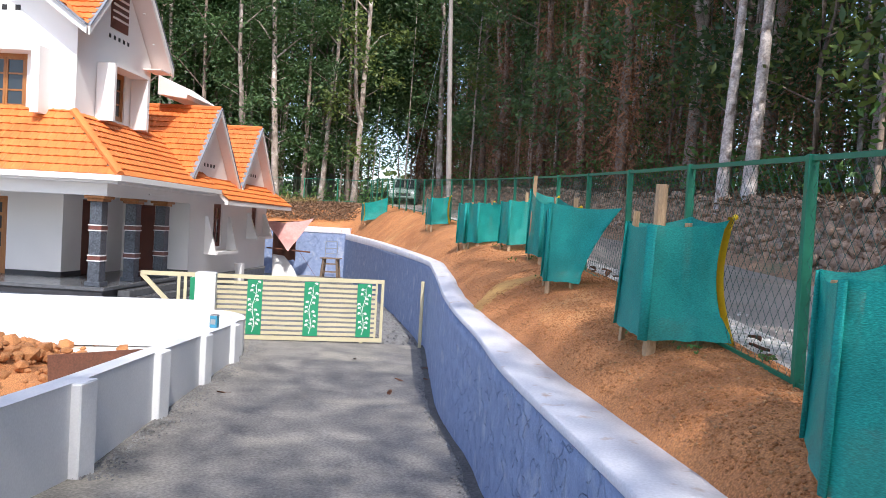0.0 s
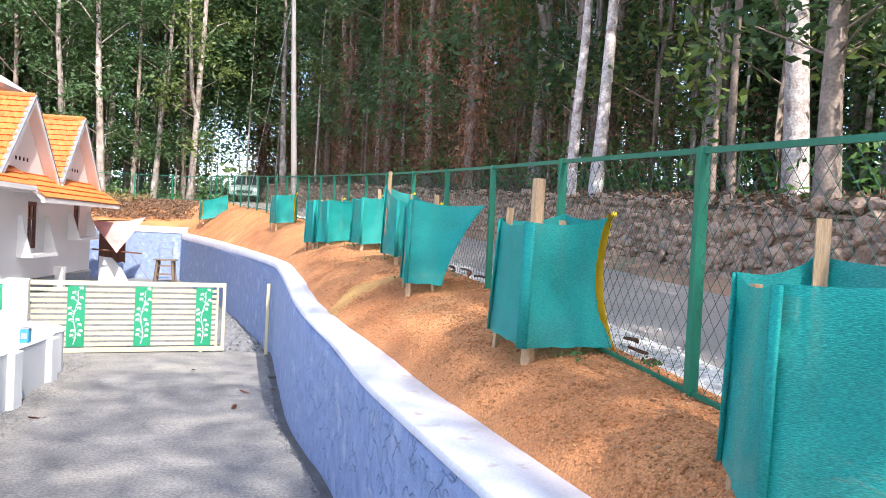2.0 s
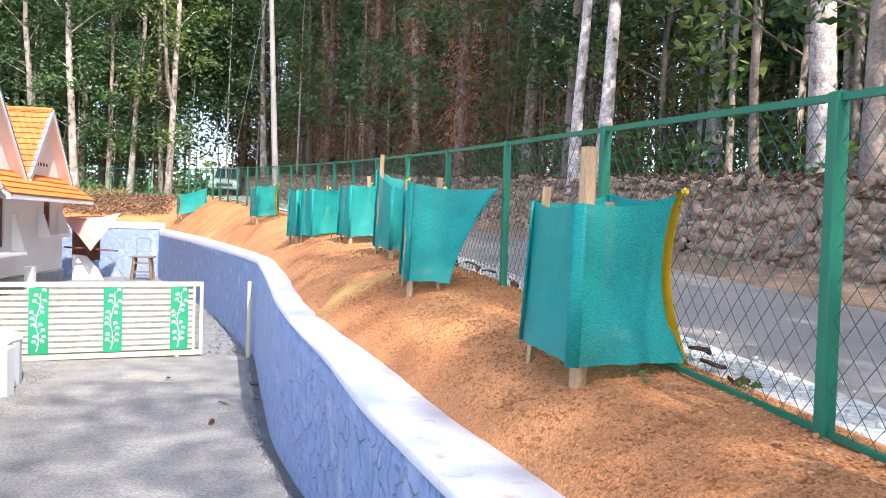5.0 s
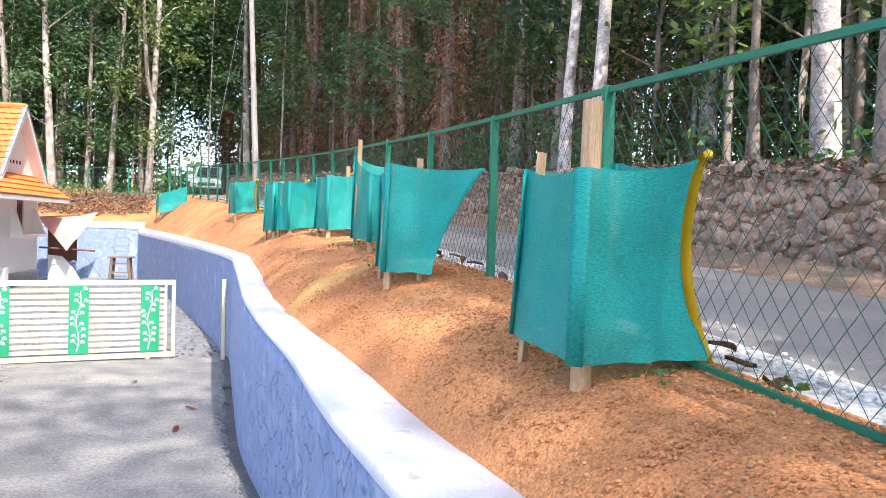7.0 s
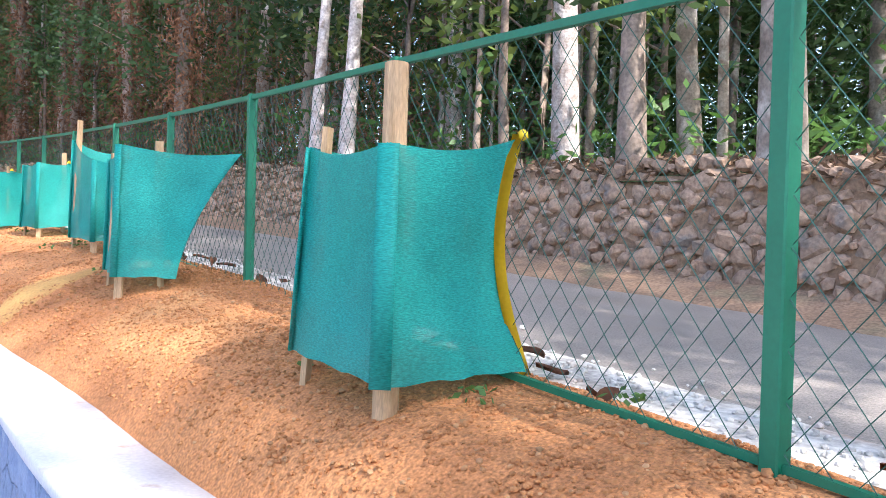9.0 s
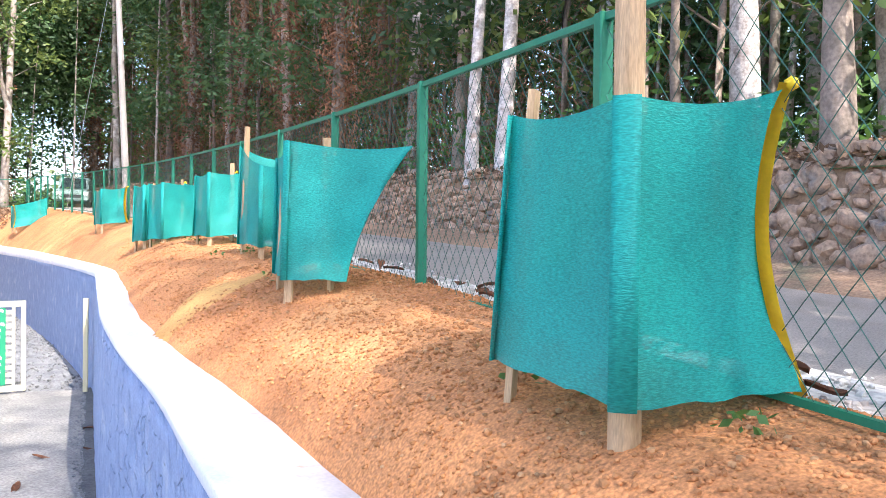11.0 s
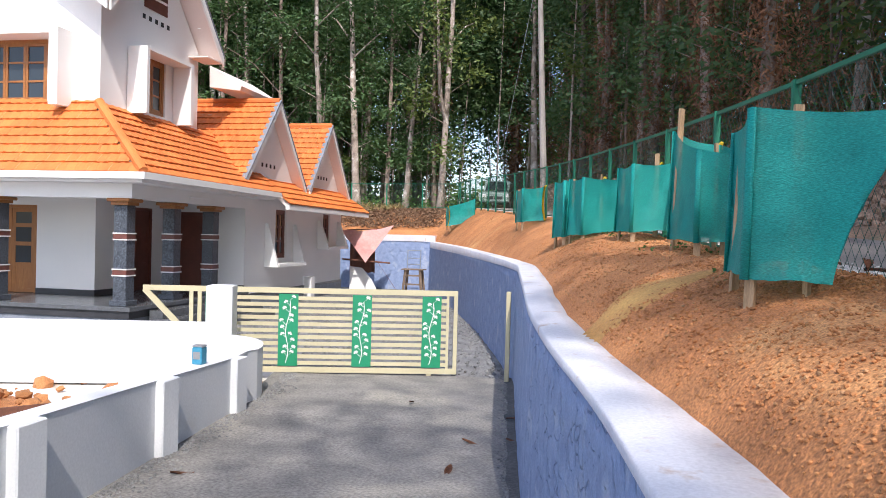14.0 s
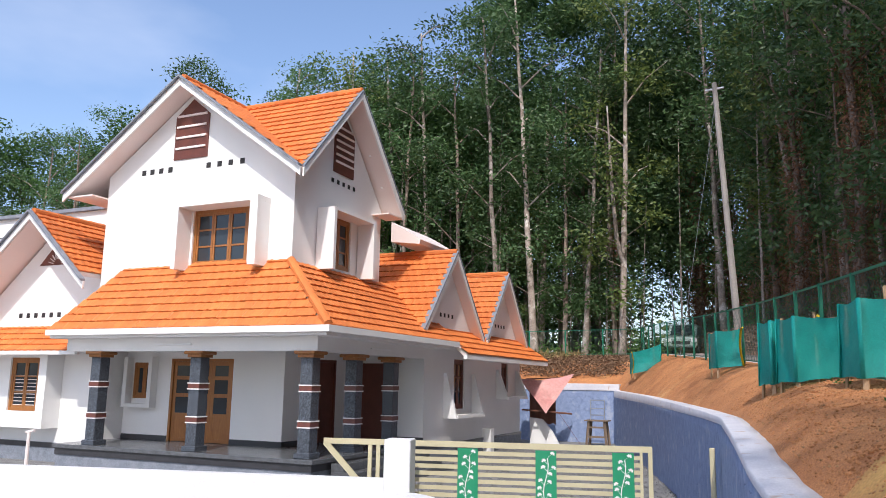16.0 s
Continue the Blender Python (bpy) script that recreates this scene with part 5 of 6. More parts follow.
for a, b, w in (((-8.5, 33.4, 2.5), (-6.8, 34.3, 2.6), 0.05), ((-8.6, 33.2, 1.32), (-6.7, 33.6, 1.2), 0.07), ((-7.1, 33.0, 1.3), (-5.9, 32.2, -0.02), 0.015)):
    ob = part("pole", bar(bmesh.new(), a, b, w, sides=6), M["rust_and_shade"], tarp)
    ob.matrix_parent_inverse = tinv
# dark sheet added as the shade beneath the tarpaulin, in the rust colour
bm = strip(bmesh.new(), [[(-8.7 + 0.10 * i, 34.5 + 0.06 * math.sin(i * 1.7), z_ + 0.04 * math.sin(i * 2.1)) for i in range(12)] for z_ in (0.75, 1.3, 1.8, 2.4)])
ob = part("back_sheet", bm, M["rust_and_shade"], tarp, "dark maroon sheet added for the shade under the tarpaulin", smooth=True)
ob.matrix_parent_inverse = tinv
bm = bmesh.new()
prism(bm, [(-8.5, 33.9, -0.03), (-7.3, 33.9, -0.03), (-7.6, 33.9, 0.5), (-8.0, 33.9, 0.95), (-8.5, 33.9, 1.0)], (0, 0.12, 0))
thing("leaning_board", bm, M["white"], "white curved board leaning under the tarpaulin", "board")

# tall wooden work stool with a chair frame on it
st = base("work_stool", -5.9, 34.4, -0.02, "rough timber work stool with a chair frame behind", "stool")
sinv = st.matrix_basis.inverted()


def sp(name, bm, mat="oldwood"):
    ob = part(name, bm, M[mat], st)
    ob.matrix_parent_inverse = sinv


for dx in (-0.36, 0.36):
    for dy in (-0.25, 0.25):
        sp("leg", bar(bmesh.new(), (-5.9 + dx * 1.1, 34.4 + dy * 1.1, -0.02), (-5.9 + dx * 0.85, 34.4 + dy * 0.85, 0.92), 0.09, 0.07))
for k in range(4):
    sp("seat_plank", bx(-6.36, -5.44, 34.08 + k * 0.165, 34.235 + k * 0.165, 0.92, 0.965, bevel=0.006))
for z in (0.3, 0.66):
    sp("stretcher", bx(-6.26, -5.54, 34.12, 34.16, z, z + 0.07))
thing_z = 0.965
cf = base("chair_frame", -5.9, 34.5, thing_z, "thin grey metal chair frame standing on the stool", "chair frame")
for a, b in (((-6.2, 34.5, thing_z), (-6.2, 34.55, 1.75)), ((-5.65, 34.5, thing_z), (-5.65, 34.55, 1.75)), ((-6.2, 34.55, 1.72), (-5.65, 34.55, 1.72)), ((-6.2, 34.53, 1.4), (-5.65, 34.53, 1.4)), ((-6.2, 34.52, 1.15), (-5.65, 34.52, 1.15))):
    ob = part("tube", bar(bmesh.new(), a, b, 0.035, sides=6), M["metal"], cf)
    ob.matrix_parent_inverse = cf.matrix_basis.inverted()

# blue tin on the drive wall
tz = 0.82 + (12 - 11.3) * 0.0585
tin = base("paint_tin", -2.93, 11.3, tz, "small blue square tin standing on the drive wall", "tin")
for nm, bm, mt in (("body", bx(-2.99, -2.87, 11.24, 11.36, tz + 0.001, tz + 0.19, bevel=0.01), "tin"), ("lid", bx(-2.995, -2.865, 11.245, 11.355, tz + 0.191, tz + 0.21, bevel=0.004), "metal"), ("label", bx(-2.97, -2.89, 11.236, 11.239, tz + 0.06, tz + 0.14), "metal")):
    ob = part(nm, bm, M[mt], tin)
    ob.matrix_parent_inverse = tin.matrix_basis.inverted()


# ---- loose stones, clods and leaves ----
def lump(r, seed, sub=1):
    bm = bmesh.new()
    bmesh.ops.create_icosphere(bm, subdivisions=sub, radius=r)
    for v in bm.verts:
        v.co *= 1 + 0.35 * noise.noise(v.co / r * 1.3 + Vector((seed, seed * 2.0, 0)))
        v.co.z *= 0.75
    return bm


def scatter(name, srcs, places, mat, label, category, parent=None):
    """Many small lumps joined in one mesh of stuff. places: (x, y, z, size)."""
    rs = random.Random(len(places))
    data = []
    for bm in srcs:
        bm.verts.ensure_lookup_table()
        data.append(([v.co.copy() for v in bm.verts], [[v.index for v in f.verts] for f in bm.faces]))
        bm.free()
    vs, fs = [], []
    for x, y, z, s in places:
        cv, cf_ = rs.choice(data)
        rot = Euler((rs.uniform(-0.4, 0.4), rs.uniform(-0.4, 0.4), rs.uniform(0, 6.3))).to_matrix()
        n0 = len(vs)
        vs.extend(tuple(rot @ c * s + Vector((x, y, z))) for c in cv)
        fs.extend([n0 + i for i in f] for f in cf_)
    me = bpy.data.meshes.new(name)
    me.from_pydata(vs, [], fs)
    me.materials.append(mat)
    return tagged(new(name, me), label, category, kind="stuff")


rs = random.Random(11)
pl = []
for _ in range(21000):
    y = rs.uniform(1.5, 9.0) if rs.random() < 0.6 else rs.uniform(8, 17) if rs.random() < 0.75 else rs.uniform(16, 36)
    wx = wall_at(y)[0] + cap_w(y) + 0.04
    x = rs.uniform(wx, fence_x(y) + 0.2)
    pl.append((x, y, bank_z(x, y) + 0.002, rs.choice((0.004, 0.005, 0.006, 0.008, 0.010, 0.009, 0.013 if rs.random() < 0.15 else 0.006)) * rs.uniform(0.7, 1.3)))
scatter("soil_clods", [lump(1, k, 1) for k in range(4)], pl, M["clod"], "loose orange soil clods on the bank", "soil clods")
pl = []
for _ in range(1400):
    y = rs.uniform(1.5, 14.0)
    x = rs.uniform(wall_at(y)[0] + cap_w(y) + 0.06, fence_x(y) + 0.2)
    pl.append((x, y, bank_z(x, y) + 0.003, rs.uniform(0.004, 0.013)))
scatter("pebbles", [lump(1, 20 + k, 1) for k in range(4)], pl, M["pebble"], "pale pebbles scattered on the soil bank", "pebbles")
pl = []
for _ in range(3500):
    y = rs.uniform(-1, 20.0)
    o_ = rs.gauss(0.45, 0.16)
    pl.append((fence_x(y) + max(0.05, o_), y, fence_z(y) - 0.012, rs.uniform(0.006, 0.02)))
scatter("verge_stones", [lump(1, 30 + k, 1) for k in range(4)], pl, M["verge"], "white-splashed stones along the road edge", "stones")
# spilled yellow sand on the bank
bm = bmesh.new()
rows = []
for i in range(19):
    f_ = i / 18
    cx_, cy_ = 1.12 + 0.85 * f_, 8.42 + 0.10 * f_ + 0.06 * math.sin(f_ * 5)
    w_ = (0.27 * math.sin(math.pi * min(1, f_ * 0.96 + 0.02)) ** 0.6 + 0.03) * (1 + 0.3 * noise.noise((f_ * 5, 0, 3)))
    rows.append([(cx_ + 0.35 * k_ * w_, cy_ + k_ * w_, bank_z(cx_ + 0.35 * k_ * w_, cy_ + k_ * w_) + 0.012 - 0.02 * abs(k_) ** 3) for k_ in (-1, -0.6, -0.2, 0.2, 0.6, 1)])
strip(bm, rows)
thing("sand_patch", bm, M["sand"], "spilled streak of yellow sand on the soil bank", "sand", kind="stuff", smooth=True)
# gravel strip along the foot of the blue wall and the drive wall
pl = []
for _ in range(4800):
    y = rs.uniform(5.5, 15.8)
    if rs.random() < 0.6:
        x = wall_at(y)[0] - 0.03 - abs(rs.gauss(0, 0.07))
    else:
        x = left_x(y) + 0.04 + abs(rs.gauss(0, 0.12))
    pl.append((x, y, drive_z(y) + 0.005, rs.uniform(0.006, 0.02)))
scatter("drive_grit", [lump(1, 40 + k, 1) for k in range(4)], pl, M["gravel"], "loose grey grit along the edges of the drive", "grit")
pl = []
for _ in range(7000):
    y = rs.uniform(15.8, 33)
    x = rs.uniform(-9, wall_at(y)[0] - 0.05)
    pl.append((x, y, 0.0, rs.uniform(0.012, 0.035)))
scatter("yard_gravel", [lump(1, 50 + k, 1) for k in range(3)], pl, M["gravel"], "grey crushed stone spread over the yard", "gravel")


def leaf_blade(L, W, curl, seed):
    bm = bmesh.new()
    n = 6
    rows = []
    for i in range(n + 1):
        f = i / n
        w = W * math.sin(math.pi * min(1, f * 0.92 + 0.04)) * 0.5
        z = curl * math.sin(f * 2.4 + seed)
        rows.append([(f * L, -w, z + curl * 0.6), (f * L, 0, z), (f * L, w, z + curl * 0.6)])
    strip(bm, rows)
    bmesh.ops.solidify(bm, geom=bm.faces[:], thickness=0.002)
    return bm


rl = random.Random(5)
for (x, y) in ((0.05, 10.4), (-0.02, 11.45), (0.42, 11.6), (0.5, 12.6), (0.35, 13.4), (-2.2, 9.5), (-1.0, 13.2)):
    ob = thing("fallen_leaf", leaf_blade(0.2, 0.07, 0.025, rl.random() * 3), M["deadleaf"], "curled brown dry leaf lying on the drive", "leaf", group="dry leaves on the drive", smooth=True)
    ob.matrix_world = pose(x, y, drive_z(y) + 0.012, rz=rl.uniform(0, 360))
for k in range(30):
    y = rl.uniform(2.0, 9.5)
    x = fence_x(y) + rl.uniform(-0.06, 0.35)
    ob = thing("fallen_leaf", leaf_blade(rl.uniform(0.1, 0.2), rl.uniform(0.05, 0.09), 0.03, rl.random() * 3), M["deadleaf"], "curled brown dry leaf under the fence", "leaf", group="dry leaves under the fence", smooth=True)
    ob.matrix_world = pose(x, y, max(fence_z(y), bank_z(x, y)) + 0.015, rl.uniform(-20, 20), rl.uniform(-20, 20), rl.uniform(0, 360))

# soil heap, rubble and rusty sheet inside the plot
bm = bmesh.new()
rows = []
for i in range(36):
    row = []
    for j in range(36):
        x, y = -9.6 + 6.0 * i / 35, 6.0 + 7.2 * j / 35
        r = math.hypot((x + 6.6) / 2.7, (y - 9.6) / 3.1)
        z = 0.85 * max(0, 1 - r) ** 0.9 + (0.16 * noise.noise((x * 1.6, y * 1.6, 0)) + 0.08 * noise.noise((x * 4, y * 4, 2)) + 0.03 * noise.noise((x * 9, y * 9, 2))) * min(1, max(0, 1.25 - r) * 2) - 0.04
        row.append((x, y, z))
    rows.append(row)
strip(bm, rows)
thing("soil_heap", bm, M["dirt"], "heap of orange laterite soil beside the drive wall", "soil heap", kind="stuff", smooth=True)
pl = []
for _ in range(520):
    x, y = rs.gauss(-6.2, 1.3), rs.gauss(10.0, 1.3)
    r = math.hypot((x + 6.6) / 2.7, (y - 9.6) / 3.1)
    if x < left_x(y) - 0.45:
        pl.append((x, y, max(0, 0.85 * max(0, 1 - r) ** 0.9) + 0.02, rs.choice((0.03, 0.05, 0.08, 0.14)) * rs.uniform(0.7, 1.3)))
scatter("rubble", [lump(1, 60 + k, 1) for k in range(5)], pl, M["clod"], "broken laterite lumps on the soil heap", "rubble")
bm = bmesh.new()
prism(bm, [(-4.2, 8.9, 0.35), (-3.2, 10.4, 0.42), (-3.25, 10.45, 0.66), (-4.25, 8.95, 0.72)], (-0.02, 0.01, 0))
thing("rusty_sheet", bm, M["rust_and_shade"], "rusty brown metal sheet leaning beside the soil heap", "metal sheet")

# ---- rubble stone wall across the road ----
rw = base("rubble_wall", 6.5, 5, 1.9, "dry-laid brown laterite rubble retaining wall", "wall", kind="structure")
rinv = rw.matrix_basis.inverted()
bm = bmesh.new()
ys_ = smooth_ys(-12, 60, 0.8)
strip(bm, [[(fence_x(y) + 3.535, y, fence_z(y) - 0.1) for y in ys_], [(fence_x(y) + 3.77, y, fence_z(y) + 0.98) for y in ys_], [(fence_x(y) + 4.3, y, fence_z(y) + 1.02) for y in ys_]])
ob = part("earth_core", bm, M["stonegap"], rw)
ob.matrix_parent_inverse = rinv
rq = random.Random(21)
stone_me = []
for k in range(12):
    b2 = bmesh.new()
    bmesh.ops.create_icosphere(b2, subdivisions=1, radius=1)
    for v in b2.verts:
        c = Vector([math.copysign(abs(q) ** 0.72, q) for q in v.co])
        v.co = c * (1 + 0.30 * noise.noise(c * 0.9 + Vector((k * 3.7, k * 1.3, 0))))
    me = bpy.data.meshes.new("stone")
    b2.to_mesh(me)
    b2.free()
    me.materials.append(M["stone"])
    me.polygons.foreach_set("use_smooth", [k % 3 > 0] * len(me.polygons))
    stone_me.append(me)
single, joined_v, joined_f = 0, [], []


def lay_stone(y, z, depth, half_y, half_z):
    """One stone in the wall's face; those the road passes nearest are parts of their own."""
    global single
    x = fence_x(y) + 3.56 + 0.23 * z / 0.98 + rq.uniform(-0.035, 0.035)
    m = Matrix.Translation((x, y, fence_z(y) + z)) @ Euler((rq.uniform(-0.6, 0.6), rq.uniform(-0.3, 0.3), rq.uniform(-0.4, 0.4))).to_matrix().to_4x4() @ Matrix.Diagonal((depth, half_y, half_z, 1))
    me = rq.choice(stone_me)
    if 6.0 < y < 13.0 and single < 300 and half_y > 0.05:
        ob = new("stone", me)
        ob.parent = rw
        ob.matrix_parent_inverse = rinv
        ob.matrix_basis = m
        single += 1
    else:
        n0 = len(joined_v)
        joined_v.extend(tuple(m @ v.co) for v in me.vertices)
        joined_f.extend([n0 + i for i in p.vertices] for p in me.polygons)


z = 0.05
while z < 1.02:
    h = rq.uniform(0.085, 0.15)
    y = -6.0 + rq.uniform(0, 0.2)
    while y < 46:
        hh = h * rq.choice((0.6, 0.85, 1.0, 1.2, 1.5, 1.9)) * (1.0 if y < 11 else 0.8)
        w = hh * rq.uniform(0.9, 1.7)
        y += w * 0.5
        lay_stone(y, z + h * 0.5 + rq.uniform(-0.07, 0.07), rq.uniform(0.06, 0.10), w * 0.56, hh * 0.56)
        y += w * 0.5
    z += h
for _ in range(1500):
    y, q = rq.uniform(-4, 30), rq.uniform(0.02, 0.05)
    lay_stone(y, rq.random() ** 1.6 * 1.05, q, q * rq.uniform(0.8, 1.4), q)
me = bpy.data.meshes.new("stones")
me.from_pydata(joined_v, [], joined_f)
me.materials.append(M["stone"])
ob = new("stones", me)
ob.parent = rw
ob.matrix_parent_inverse = rinv
tagged(ob, "brown laterite rubble stones", kind="stuff")

# ---- utility pole ----
pole = base("utility_pole", -0.1, 25.9, 3.0, "tall slender concrete utility pole with wires", "utility pole")
for nm, a, b, w, w2, mt in (("shaft", (-0.1, 25.9, 2.8), (-0.45, 25.9, 10.8), 0.21, 0.14, "concretepole"), ("cross_arm", (-0.7, 25.9, 10.6), (-0.2, 25.9, 10.63), 0.07, 0.07, "metal")):
    ob = part(nm, bar(bmesh.new(), a, b, w, sides=8, w2=w2), M[mt], pole)
    ob.matrix_parent_inverse = pole.matrix_basis.inverted()


ob = part("stay_wire", bar(bmesh.new(), (-0.43, 25.9, 10.3), (-1.75, 26.6, 3.1), 0.012, sides=5), M["metal"], pole)
ob.matrix_parent_inverse = pole.matrix_basis.inverted()


# ---- parked car far up the road ----
car = base("parked_car", -3.9, 46.0, fence_z(46), "pale green-grey car parked on the road beyond the fence", "car")
cinv = car.matrix_basis.inverted()
cz = fence_z(46)


def cp(name, bm, mat, parent=None):
    ob = part(name, bm, M[mat], parent or car)
    if parent is None:
        ob.matrix_parent_inverse = cinv
    return ob


bm = prism(bmesh.new(), [(-4.7, 44.2, cz + 0.35), (-4.7, 48.0, cz + 0.35), (-4.7, 48.0, cz + 0.95), (-4.7, 45.2, cz + 0.98), (-4.7, 44.2, cz + 0.85)], (1.6, 0, 0))
bmesh.ops.bevel(bm, geom=bm.edges[:], offset=0.07, segments=2, affect="EDGES")
cp("body", bm, "carpaint")
bm = prism(bmesh.new(), [(-4.6, 45.2, cz + 0.97), (-4.6, 47.9, cz + 0.97), (-4.6, 47.6, cz + 1.6), (-4.6, 45.75, cz + 1.6)], (1.4, 0, 0))
bmesh.ops.bevel(bm, geom=bm.edges[:], offset=0.05, segments=2, affect="EDGES")
cp("cabin", bm, "carpaint")
cp("windscreen", prism(bmesh.new(), [(-4.5, 45.21, cz + 1.03), (-3.3, 45.21, cz + 1.03), (-3.38, 45.66, cz + 1.54), (-4.42, 45.66, cz + 1.54)], (0, -0.012, 0.012)), "carglass")
for x in (-4.58, -3.36):
    cp("headlight", bx(x, x + 0.26, 44.17, 44.22, cz + 0.62, cz + 0.78, bevel=0.01), "tube")
cp("grille", bx(-4.28, -3.42, 44.18, 44.215, cz + 0.5, cz + 0.66), "rubber")
for x in (-4.72, -3.28):
    for y in (44.95, 47.2):
        w_ = cp("wheel", bar(bmesh.new(), (x, y, cz + 0.29), (x + 0.2, y, cz + 0.29), 0.58, sides=16), "rubber")
        cp("rim", bar(bmesh.new(), (x - 0.01, y, cz + 0.29), (x + 0.21, y, cz + 0.29), 0.34, sides=12), "metal", w_)

# ---- trees ----
def tube(verts, faces, pts, radii, sides=7):
    n0 = len(verts)
    for i, (p, r) in enumerate(zip(pts, radii)):
        d = (Vector(pts[min(i + 1, len(pts) - 1)]) - Vector(pts[max(0, i - 1)])).normalized()
        q = d.to_track_quat("Z", "Y").to_matrix()
        for k in range(sides):
            a = 2 * math.pi * k / sides
            rr = r * (1 + 0.10 * noise.noise(Vector((math.cos(a) * 2, math.sin(a) * 2, p[2] * 1.5))))
            verts.append(tuple(Vector(p) + q @ Vector((math.cos(a) * rr, math.sin(a) * rr, 0))))
    for i in range(len(pts) - 1):
        for k in range(sides):
            j = (k + 1) % sides
            faces.append((n0 + i * sides + k, n0 + i * sides + j, n0 + (i + 1) * sides + j, n0 + (i + 1) * sides + k))


def leaves(rng, centres, per, spread, L, W, droop=0.35):
    """Leaf blades of four corners each, gathered round the twig ends."""
    c = np.repeat(np.asarray(centres, float), per, axis=0)
    n = len(c)
    off = rng.normal(size=(n, 3)) * np.asarray(spread)
    p = c + off
    d = rng.normal(size=(n, 3))
    d[:, 2] = d[:, 2] * 0.5 - droop
    d /= np.linalg.norm(d, axis=1)[:, None]
    s = np.cross(d, rng.normal(size=(n, 3)))
    s /= np.linalg.norm(s, axis=1)[:, None]
    ll = (L * rng.uniform(0.7, 1.3, n))[:, None]
    ww = (W * rng.uniform(0.7, 1.3, n))[:, None]
    v = np.stack([p, p + d * ll * 0.5 + s * ww / 2, p + d * ll, p + d * ll * 0.5 - s * ww / 2], axis=1).reshape(-1, 3)
    f = np.arange(n * 4).reshape(n, 4)
    return v, f


def mesh_np(name, v, f, mat, smooth=False):
    me = bpy.data.meshes.new(name)
    me.from_pydata(v.tolist() if hasattr(v, "tolist") else v, [], f.tolist() if hasattr(f, "tolist") else f)
    me.materials.append(mat)
    if smooth:
        me.polygons.foreach_set("use_smooth", [True] * len(me.polygons))
    return me


def make_tree(seed, height, r, mat, leaf_mat, crown_from, crown_r, clumps, per, label, fork=False, vine=0, low_twigs=0):
    rng = np.random.default_rng(seed)
    rt = random.Random(seed)
    t = base("tree", 0, 0, 0, label, "tree", group="forest trees")
    vs, fs = [], []
    n = 9
    lean = Vector((rt.uniform(-0.06, 0.06), rt.uniform(-0.06, 0.06), 0))
    pts = [Vector((lean.x * height * (i / n) + 0.10 * noise.noise((seed, i * 0.6, 0)), lean.y * height * (i / n) + 0.10 * noise.noise((seed, i * 0.6, 7)), -0.3 + (height + 0.3) * i / n)) for i in range(n + 1)]
    rad = [r * (1.25 if i == 0 else 1.0 - 0.75 * i / n) for i in range(n + 1)]
    tube(vs, fs, pts, rad, 9)
    ends = []

    def at(z):
        i = min(n - 1, max(0, int((z + 0.3) / (height + 0.3) * n)))
        return pts[i].lerp(pts[i + 1], ((z + 0.3) / (height + 0.3) * n) - i)
    limbs = 9
    for k in range(limbs):
        z0 = crown_from + (height - crown_from) * (k + rt.random()) / limbs
        a = k * 2.4 + rt.uniform(-0.4, 0.4)
        ln = crown_r * rt.uniform(0.6, 1.0) * (1 - 0.45 * max(0, (z0 - crown_from) / (height - crown_from)) ** 2)
        p0 = at(min(z0, height - 0.2))
        p1 = p0 + Vector((math.cos(a) * ln * 0.5, math.sin(a) * ln * 0.5, ln * 0.5))
        p2 = p0 + Vector((math.cos(a) * ln, math.sin(a) * ln, ln * 0.75))
        tube(vs, fs, [p0, p1, p2], [r * 0.3, r * 0.2, r * 0.07], 5)
        for _ in range(max(1, clumps // limbs)):
            f = rt.uniform(0.35, 1.1)
            q = p0.lerp(p1, f * 2) if f < 0.5 else p1.lerp(p2, f * 2 - 1)
            ends.append(q + Vector((rt.gauss(0, 0.45), rt.gauss(0, 0.45), rt.gauss(0, 0.4))))
    if fork:
        z0 = height * 0.22
        p0 = at(z0)
        tube(vs, fs, [p0, p0 + Vector((0.35, -0.2, 0.9)), p0 + Vector((0.55, -0.3, 2.6)), p0 + Vector((0.9, -0.4, 6.0))], [r * 0.7, r * 0.6, r * 0.5, r * 0.2], 7)
    for _ in range(low_twigs):
        z0 = rt.uniform(1.5, crown_from)
        a = rt.uniform(0, 6.3)
        p0 = at(z0)
        p1 = p0 + Vector((math.cos(a) * 1.0, math.sin(a) * 1.0, 0.5))
        tube(vs, fs, [p0, p1], [0.02, 0.008], 4)
        ends.extend([p1 + Vector((rt.gauss(0, 0.2), rt.gauss(0, 0.2), rt.gauss(0, 0.15))) for _ in range(2)])
    tr = new("trunk", mesh_np("trunk", [tuple(v) for v in vs], fs, M[mat], True))
    tr.parent = t
    v, f = leaves(rng, [tuple(e) for e in ends], per, (0.36, 0.36, 0.24), 0.21, 0.082)
    cr = new("crown", mesh_np("crown", v, f, M[leaf_mat]))
    cr.parent = t
    if vine:
        cs = []
        for _ in range(vine):
            z = rt.uniform(0.0, height * 0.5)
            p = at(z)
            a = rt.uniform(0, 6.3)
            cs.append((p.x + math.cos(a) * (r + 0.08), p.y + math.sin(a) * (r + 0.08), z))
        v, f = leaves(rng, cs, 9, (0.16, 0.16, 0.3), 0.15, 0.04, droop=0.9)
        vn = new("dry_creeper", mesh_np("dry_creeper", v, f, M["vine"]))
        vn.parent = t
        tagged(vn, "brown dried creeper leaves")
    return t


